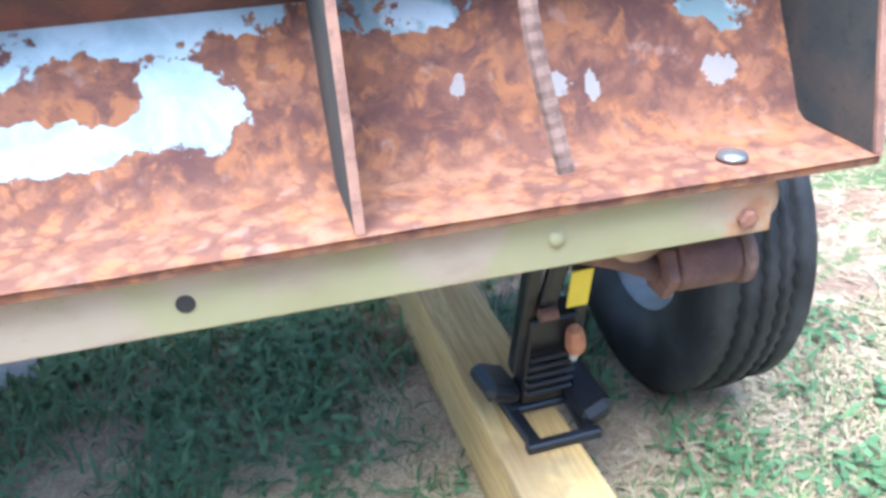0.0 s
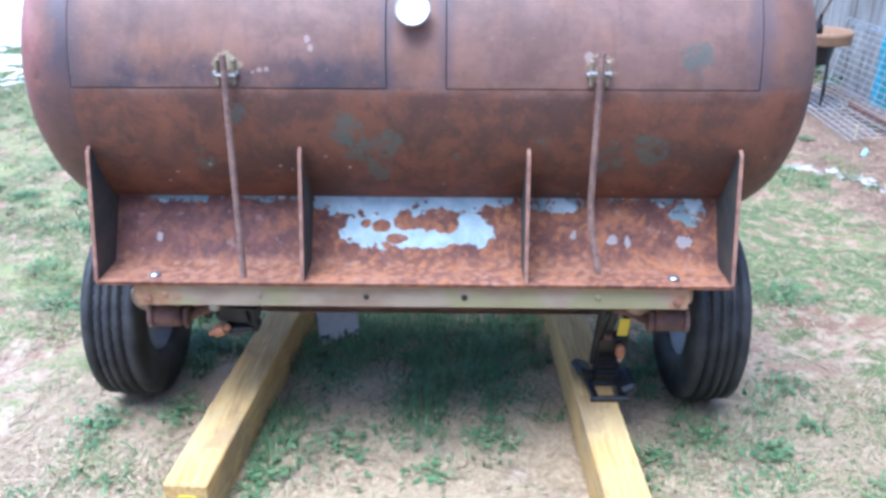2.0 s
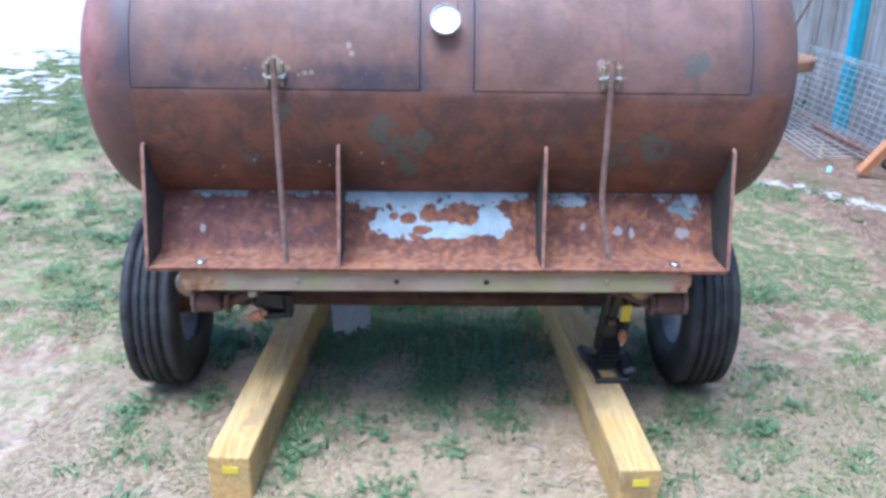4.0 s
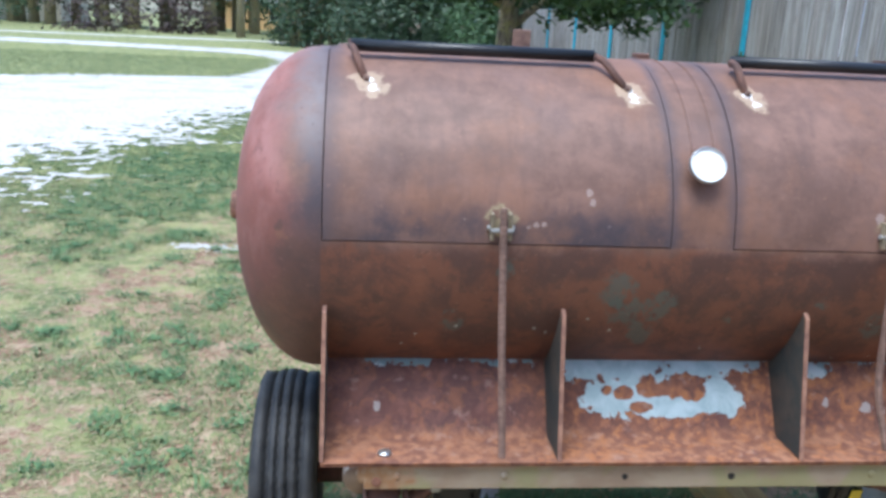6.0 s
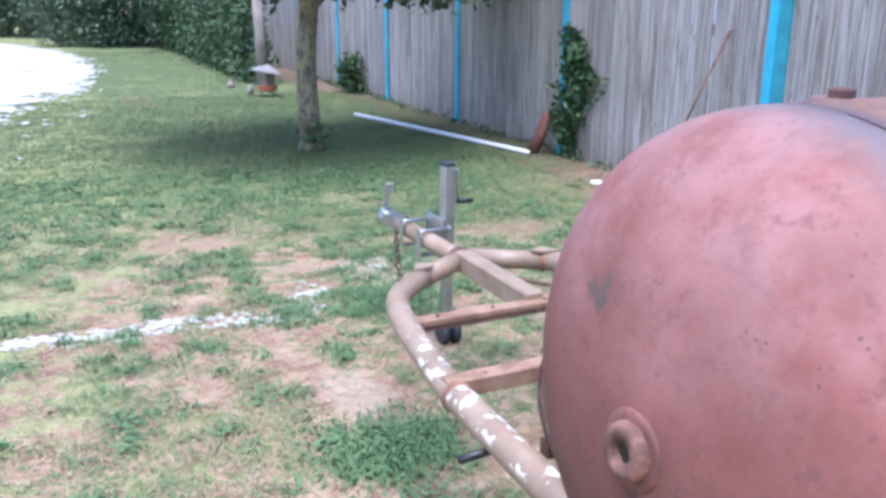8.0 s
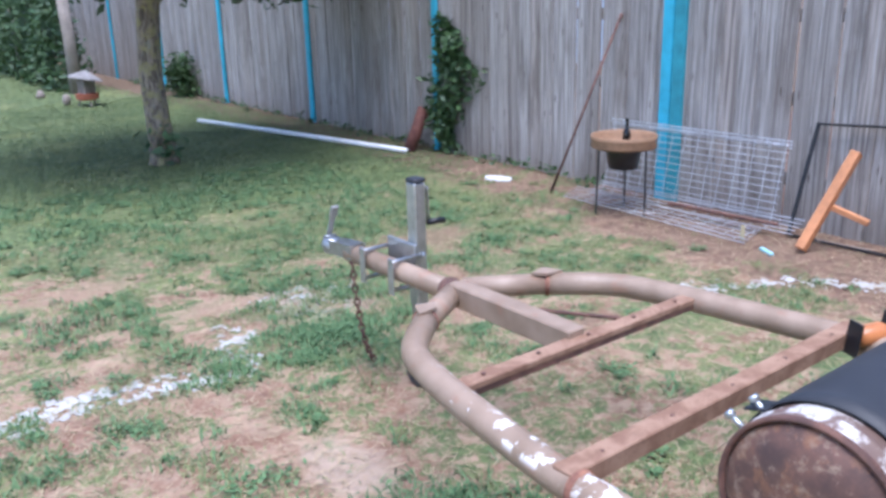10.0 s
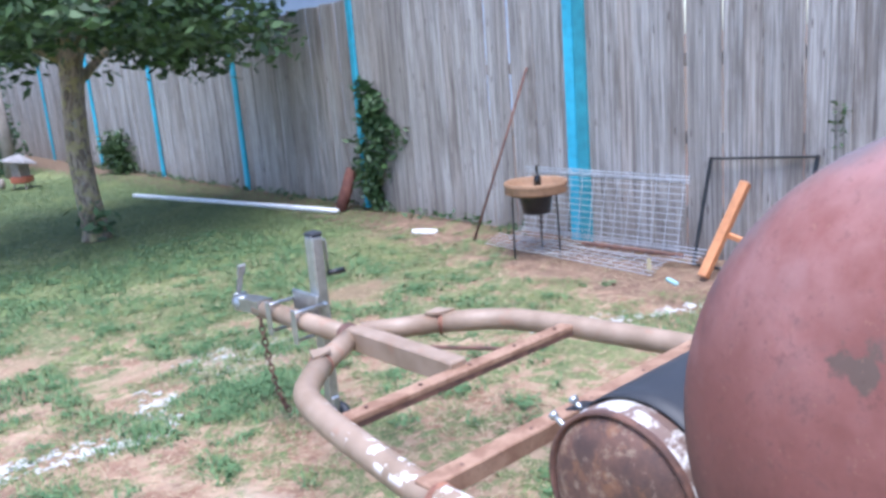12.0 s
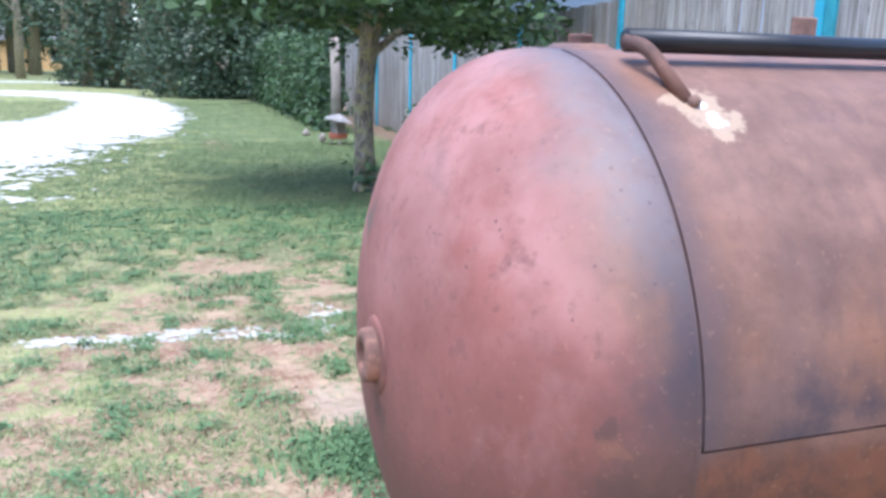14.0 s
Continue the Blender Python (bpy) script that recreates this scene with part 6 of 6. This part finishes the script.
# ---- house beyond the fence ----
house = thing("house", (11.0, 17.5, 0), "pale blue clapboard house beyond the fence", "house")
hx, hy0, hy1, hh = 8.2, 13.75, 22.0, 3.6
for k in range(22):
    part("clapboard", box((0.03, hy1 - hy0, 0.165), at(hx - 0.01, (hy0 + hy1) / 2, 0.2 + k * 0.16, 0, -5), 0.002), SIDING, house)
part("wall", box((6.0, hy1 - hy0, hh), at(hx + 3.01, (hy0 + hy1) / 2, hh / 2), 0.01), SIDING, house)
part("corner_trim", box((0.10, 0.12, hh), at(hx - 0.02, hy0, hh / 2), 0.004), WHITE, house, "white corner trim")
part("roof", prism([(hx - 0.4, hy0 - 0.4, hh), (hx + 3.0, hy0 - 0.4, hh + 1.9), (hx + 6.4, hy0 - 0.4, hh), (hx + 6.4, hy0 - 0.4, hh - 0.15), (hx - 0.4, hy0 - 0.4, hh - 0.15)], (0, 0, 0), (0, hy1 - hy0 + 0.8, 0)), ROOF, house, "grey shingle roof")

# ---- distance: woods, bushes, far buildings ----


def wood_tree(x, y, h, r, seed, n=1500, size=0.22, bushy=0.25, name="tree", label="tall dark green tree at the edge of the yard", mt=None):
    rr = np.random.default_rng(seed)
    root = thing(name, (x, y, 0), label, "tree" if name == "tree" else "bush", "far trees" if name == "tree" else "far bushes")
    if name == "tree":
        part("trunk", tube([(x, y, -0.1), (x + rr.normal(0, 0.1), y, h * 0.4), (x + rr.normal(0, 0.2), y, h * 0.85)], 0.2, 9, taper=[0.026 * h + 0.06, 0.02 * h + 0.03, 0.03]), BARK, root, smooth=True)
        for k in range(5):
            a, z0 = rr.uniform(0, math.tau), h * rr.uniform(0.3, 0.7)
            part("limb", tube([(x, y, z0), (x + math.cos(a) * r * 0.4, y + math.sin(a) * r * 0.4, z0 + h * 0.08), (x + math.cos(a) * r * 0.8, y + math.sin(a) * r * 0.8, z0 + h * 0.12)], 0.06, 6, taper=[0.08, 0.05, 0.02]), BARK, root)
    cl = []
    for k in range(60):
        a, u, v = rr.uniform(0, math.tau), math.sqrt(rr.random()), rr.random()
        z = h * (bushy + (1 - bushy) * v)
        w = r * (math.sin(math.pi * (0.12 + 0.8 * v)) ** 0.6) * rr.uniform(0.7, 1.15)
        cl.append((x + math.cos(a) * u * w, y + math.sin(a) * u * w, z))
    leaves("crown" if name == "tree" else "leaves", cl, size, n, (r * 0.17, r * 0.17, h * 0.045), mt or LEAF_FAR, "", "", seed=seed + 100, parent=root)


spots = [(-9.5, 60, 10.5), (-6.8, 63, 11.0), (-12.5, 66, 12.5), (-0.6, 41, 9.5)]
r3 = np.random.default_rng(77)
for k in range(16):
    spots.append((0.2 + 1.0 * k + r3.normal(0, 0.5), 36 + r3.normal(0, 2.0) - 0.12 * k, r3.uniform(7.5, 11.5)))
for k in range(9):
    spots.append((3.6 + 0.5 * r3.random(), 29.5 + 0.4 * k, r3.uniform(4.5, 7)))
for k in range(6):
    spots.append((-1.0 - 0.75 * k + r3.normal(0, 0.3), 42.5 + 0.9 * k, r3.uniform(9, 12)))
for k in range(12):
    spots.append((-33 + 2.6 * k + r3.normal(0, 0.6), 76 + r3.normal(0, 2.5), r3.uniform(14, 19)))
for k, (x, y, h) in enumerate(spots):
    wood_tree(x, y, h, r3.uniform(1.7, 2.5) * (1.5 if y > 70 else 1.0), 500 + k, 2300, 0.30 if y > 70 else 0.14, 0.16 if y > 70 else 0.30 if y > 55 else 0.03)
for k in range(16):
    wood_tree(-56 + 3.4 * k + r3.normal(0, 0.8), 78 + r3.normal(0, 4) + 0.3 * k, r3.uniform(13, 19), r3.uniform(2.4, 3.6), 300 + k, 1500, 0.34, 0.30)
for k, (x, y, h, r, mt) in enumerate(((-19.5, 60, 3.2, 3.6, BUSH_RED), (-14.0, 63, 2.6, 2.6, BUSH_RED), (-17.8, 29.5, 2.6, 2.6, LEAF), (-30, 66, 3.6, 3.9, LEAF_FAR), (-4.6, 61, 2.2, 2.2, LEAF_FAR))):
    wood_tree(x, y, h, r, 400 + k, 1600, 0.15, 0.02, "bush", "rounded dark bush on the far lawn", mt)

for k in range(9):
    wood_tree(-0.9 + 0.7 * k, 34.4 + r3.normal(0, 0.5) - 0.15 * k, r3.uniform(4.2, 6.0), 1.4, 430 + k, 2600, 0.085, 0.01, "bush", "dense dark undergrowth at the edge of the wood", LEAF_FAR)


def far_house(x, y, w, d, h, mt, label):
    root = thing("house", (x, y, 0), label, "house", "far houses")
    part("wall", box((w, d, h), at(x, y, h / 2), 0.02), mt, root)
    part("roof", prism([(x - w / 2 - 0.4, y - d / 2 - 0.4, h), (x - w / 2 - 0.4, y, h + 2.0), (x - w / 2 - 0.4, y + d / 2 + 0.4, h)], (0, 0, 0), (w + 0.8, 0, 0)), ROOF, root)
    for k in range(3):
        wx = x - w * 0.3 + k * w * 0.3
        win = part("window", box((1.0, 0.06, 1.1), at(wx, y - d / 2 - 0.02, h * 0.55), 0.01), GLASS_DARK, root)
        part("window_frame", box((1.15, 0.05, 0.08), at(wx, y - d / 2 - 0.035, h * 0.55 - 0.58), 0.01), WHITE, win)


far_house(-40, 95, 16, 9, 3.6, BRICK_FAR, "pale single-storey house beyond the far lawn")
far_house(-11, 100, 12, 7, 3.0, plain("tan_wall", (0.62, 0.40, 0.20), 0.8, vary=0.1), "tan single-storey house between the far trees")

# ---- grass, weeds and straw ----
g = np.random.default_rng(21)


def turf_score(p):
    n = value_noise(p, 0.75, 1) * 0.28 + value_noise(p, 2.6, 2) * 0.32 + value_noise(p, 7.0, 6) * 0.40
    far = 0.30 * np.clip((p[:, 1] - 3.5) / 5, 0, 1)
    west = 0.13 * np.clip((-0.9 - p[:, 0]) / 1.5, 0, 1) * np.clip((p[:, 1] - 1.8) / 2.5, 0.5, 1) + 0.03 * np.clip((p[:, 0] - 0.95) / 0.4, 0, 1) * np.clip((2.2 - p[:, 0]) / 0.3, 0, 1)
    bare = 0.30 * np.clip((p[:, 0] - 2.0) / 0.9, 0, 1) * np.clip((8 - p[:, 1]) / 2.5, 0, 1)
    for cx, cy, rx, ry in ((-0.60, 2.78, 0.20, 0.34), (-0.85, 5.35, 0.36, 0.16), (-0.30, 4.62, 0.26, 0.13), (1.35, 4.9, 0.40, 0.20)):
        n = n - 0.30 * np.clip(1.25 - np.hypot((p[:, 0] - cx) / rx, (p[:, 1] - cy) / ry), 0, 0.6) / 0.6
    return n + far + west - bare


def clear_of(p):
    t1 = np.abs(p[:, 0] + 0.593 - 0.0737 * (p[:, 1] + 0.218)) < 0.067
    t2 = np.abs(p[:, 0] - 0.525 + 0.0307 * (p[:, 1] + 0.275)) < 0.067
    logs = (t1 | t2) & (p[:, 1] > -0.3) & (p[:, 1] < 1.5)
    wheels = ((np.abs(p[:, 0] + 0.926) < 0.09) | (np.abs(p[:, 0] - 0.866) < 0.09)) & (np.abs(p[:, 1] - 0.505) < 0.12)
    return ~(logs | wheels | (p[:, 0] > 3.40)) & ~on_drive(p)


def sow(count, x0, x1, y0, y1, lo, soft):
    p = np.stack([g.uniform(x0, x1, count), g.uniform(y0, y1, count)], 1)
    s = turf_score(p)
    keep = g.random(count) < np.clip((s - lo) / soft, 0.02, 1)
    p = p[keep]
    return p[clear_of(p)]


near = sow(360000, -4.0, 3.4, -1.2, 6.0, 0.45, 0.20)
v, f = blades(g, near, 0.023, 0.0023, 1.4)
tagged(tri_mesh("grass", v, f, GRASS), "thin short yard grass in patches", "grass", kind="stuff")
mid = sow(150000, -7.0, 3.4, 6.0, 15.0, 0.44, 0.3)
v, f = blades(g, mid, 0.018, 0.006, 1.4)
tagged(tri_mesh("lawn_grass", v, f, LAWN), "short green lawn grass", "grass", kind="stuff")
far = sow(90000, -14.0, 3.0, 5.0, 30.0, 0.30, 0.3)
v, f = blades(g, far, 0.022, 0.014, 1.2)
tagged(tri_mesh("far_grass", v, f, LAWN), "green lawn grass further off", "grass", kind="stuff")

# long uncut grass in the shade under the trailer
q = np.concatenate([np.stack([g.uniform(-0.82, 0.80, 15000), g.uniform(0.25, 1.75, 15000)], 1), g.normal((0.80, 0.75), (0.10, 0.25), (1500, 2)), g.normal((-0.82, 0.75), (0.10, 0.25), (1500, 2))])
q = q[clear_of(q)]
q = q[g.random(len(q)) < np.clip((value_noise(q, 5.5, 14) * 0.45 + value_noise(q, 14, 15) * 0.55 - 0.53) / 0.09, 0, 1)]
q = np.concatenate([q, *(p[clear_of(p)] for p in (g.normal((-0.46, 0.16), (0.06, 0.16), (420, 2)), g.normal((-0.02, 0.34), (0.07, 0.10), (420, 2)), g.normal((0.22, 0.18), (0.04, 0.07), (90, 2)), g.normal((0.25, 0.75), (0.15, 0.16), (900, 2)), g.normal((-0.25, 0.75), (0.16, 0.14), (900, 2))))])
big = np.concatenate([g.normal((-0.62, 2.30), (0.13, 0.12), (1500, 2)), g.normal((-0.05, 3.85), (0.14, 0.11), (700, 2)), g.normal((-0.62, 3.84), (0.07, 0.04), (160, 2)), g.normal((-1.0, 4.85), (0.14, 0.08), (260, 2))])
q = np.concatenate([q, big[clear_of(big)]])
v, f = blades(g, q, 0.050, 0.0034, 1.2)
tagged(tri_mesh("long_grass", v, f, WEED), "longer dark green grass tufts under and beside the trailer", "grass", kind="stuff")

# leafy weed tufts
tuft = sow(1300, -3.0, 3.2, -1.0, 5.5, 0.47, 0.12)
tuft = np.concatenate([tuft, g.normal((-0.62, 2.30), (0.16, 0.15), (34, 2)), g.normal((-0.05, 3.85), (0.18, 0.14), (26, 2)), g.normal((-0.95, -0.1), (0.25, 0.25), (12, 2)), g.normal((0.9, -0.1), (0.3, 0.25), (10, 2))])
tuft = np.concatenate([tuft, sow(2400, -3.2, 2.0, 3.2, 8.0, 0.53, 0.14)])
tuft = tuft[clear_of(tuft)]
pts = np.repeat(tuft, 18, 0) + g.normal(0, 0.030, (len(tuft) * 18, 2))
v, f = blades(g, pts, 0.036, 0.0042, 1.5)
tagged(tri_mesh("weeds", v, f, WEED), "low leafy green weeds among the grass", "weeds", kind="stuff")

# broad-leaved weed clumps, each a rosette of small leaves
CLUMPS = [(0.86, 0.20, 0.09), (1.03, 0.12, 0.08), (0.17, 0.18, 0.06), (0.23, 0.37, 0.07), (0.02, 0.01, 0.07), (-0.25, 0.14, 0.12), (-0.79, 0.29, 0.08), (-0.99, 0.24, 0.10), (-0.82, 0.65, 0.10),
          (0.01, 0.49, 0.09), (-0.22, 0.83, 0.14), (0.19, 0.76, 0.16), (0.71, 0.43, 0.06), (-0.45, 0.0, 0.10), (1.45, 1.16, 0.14), (1.19, 0.48, 0.09), (-0.32, 0.48, 0.10), (-0.62, 2.30, 0.22), (-0.05, 3.85, 0.20),
          (-0.85, 2.90, 0.09), (-1.17, 2.70, 0.08), (-0.75, 1.60, 0.12), (-1.27, 2.13, 0.08), (-0.65, 1.96, 0.12), (-1.48, 2.78, 0.08), (-1.95, 3.63, 0.12), (-0.73, 4.05, 0.14), (-0.5, 0.75, 0.10), (1.3, 2.0, 0.12), (0.5, 1.0, 0.12), (-0.05, 1.05, 0.16)]
extra = sow(420, -3.2, 2.6, -1.0, 6.0, 0.50, 0.10)
CLUMPS += [(x, y, float(g.uniform(0.03, 0.10))) for x, y in extra]
vs, fs, count = [], [], 0
for x, y, r in CLUMPS:
    k = int(30 + 2600 * r * r * 3)
    q = np.array([(x, y)]) + g.normal(0, r * 0.5, (k, 2))
    q = q[clear_of(q)]
    k = len(q)
    d = g.normal(0, 1, (k, 3))
    d[:, 2] = np.abs(d[:, 2]) * 0.25
    d /= np.linalg.norm(d, axis=1, keepdims=True)
    e = np.cross(d, np.array([[0, 0, 1.0]])) + g.normal(0, 0.25, (k, 3))
    e /= np.linalg.norm(e, axis=1, keepdims=True)
    c = np.concatenate([q, g.uniform(0.008, 0.022 + 0.16 * r, (k, 1))], 1)
    ln = g.uniform(0.007, 0.015, (k, 1))
    vs.append(np.stack([c - d * ln, c + e * ln * 0.6, c + d * ln, c - e * ln * 0.6], 1).reshape(-1, 3))
v = np.concatenate(vs)
v[:, 2] = np.maximum(v[:, 2], 0.003)
tagged(tri_mesh("weed_clumps", v, np.arange(len(v)).reshape(-1, 4), WEED), "clumps of small broad-leaved green weeds on the soil", "weeds", kind="stuff")

# dead straw lying flat
sp = np.stack([g.uniform(-4.0, 3.3, 80000), g.uniform(-1.2, 6.5, 80000)], 1)
sp = np.concatenate([sp, np.stack([g.uniform(-1.3, 2.0, 42000), g.uniform(-1.3, 0.55, 42000)], 1)])
sp = np.concatenate([sp, np.stack([g.uniform(-0.62, 0.55, 60000), g.uniform(-0.7, 0.50, 60000)], 1)])
sp = sp[clear_of(sp)]
sp = sp[g.random(len(sp)) < np.where((np.abs(sp[:, 0]) < 0.62) & (sp[:, 1] < 0.6), np.clip((value_noise(sp, 6, 31) * 0.5 + value_noise(sp, 15, 32) * 0.5 - 0.30) / 0.25, 0.1, 1), 1)]
a = g.uniform(0, math.tau, len(sp))
d = np.stack([np.cos(a), np.sin(a), np.zeros(len(sp))], 1)
s = np.stack([-np.sin(a), np.cos(a), np.zeros(len(sp))], 1)
ln = g.uniform(0.010, 0.035, (len(sp), 1))
c = np.concatenate([sp, g.uniform(0.003, 0.012, (len(sp), 1))], 1)
tilt_up = np.zeros((len(sp), 3))
tilt_up[:, 2] = g.uniform(-0.002, 0.006, len(sp))
v = np.stack([c - d * ln - s * 0.0012, c - d * ln + s * 0.0012, c + d * ln + tilt_up + s * 0.0012, c + d * ln + tilt_up - s * 0.0012], 1).reshape(-1, 3)
tagged(tri_mesh("straw", v, np.arange(len(sp) * 4).reshape(-1, 4), STRAW), "dry straw and dead grass on the soil", "straw", kind="stuff")
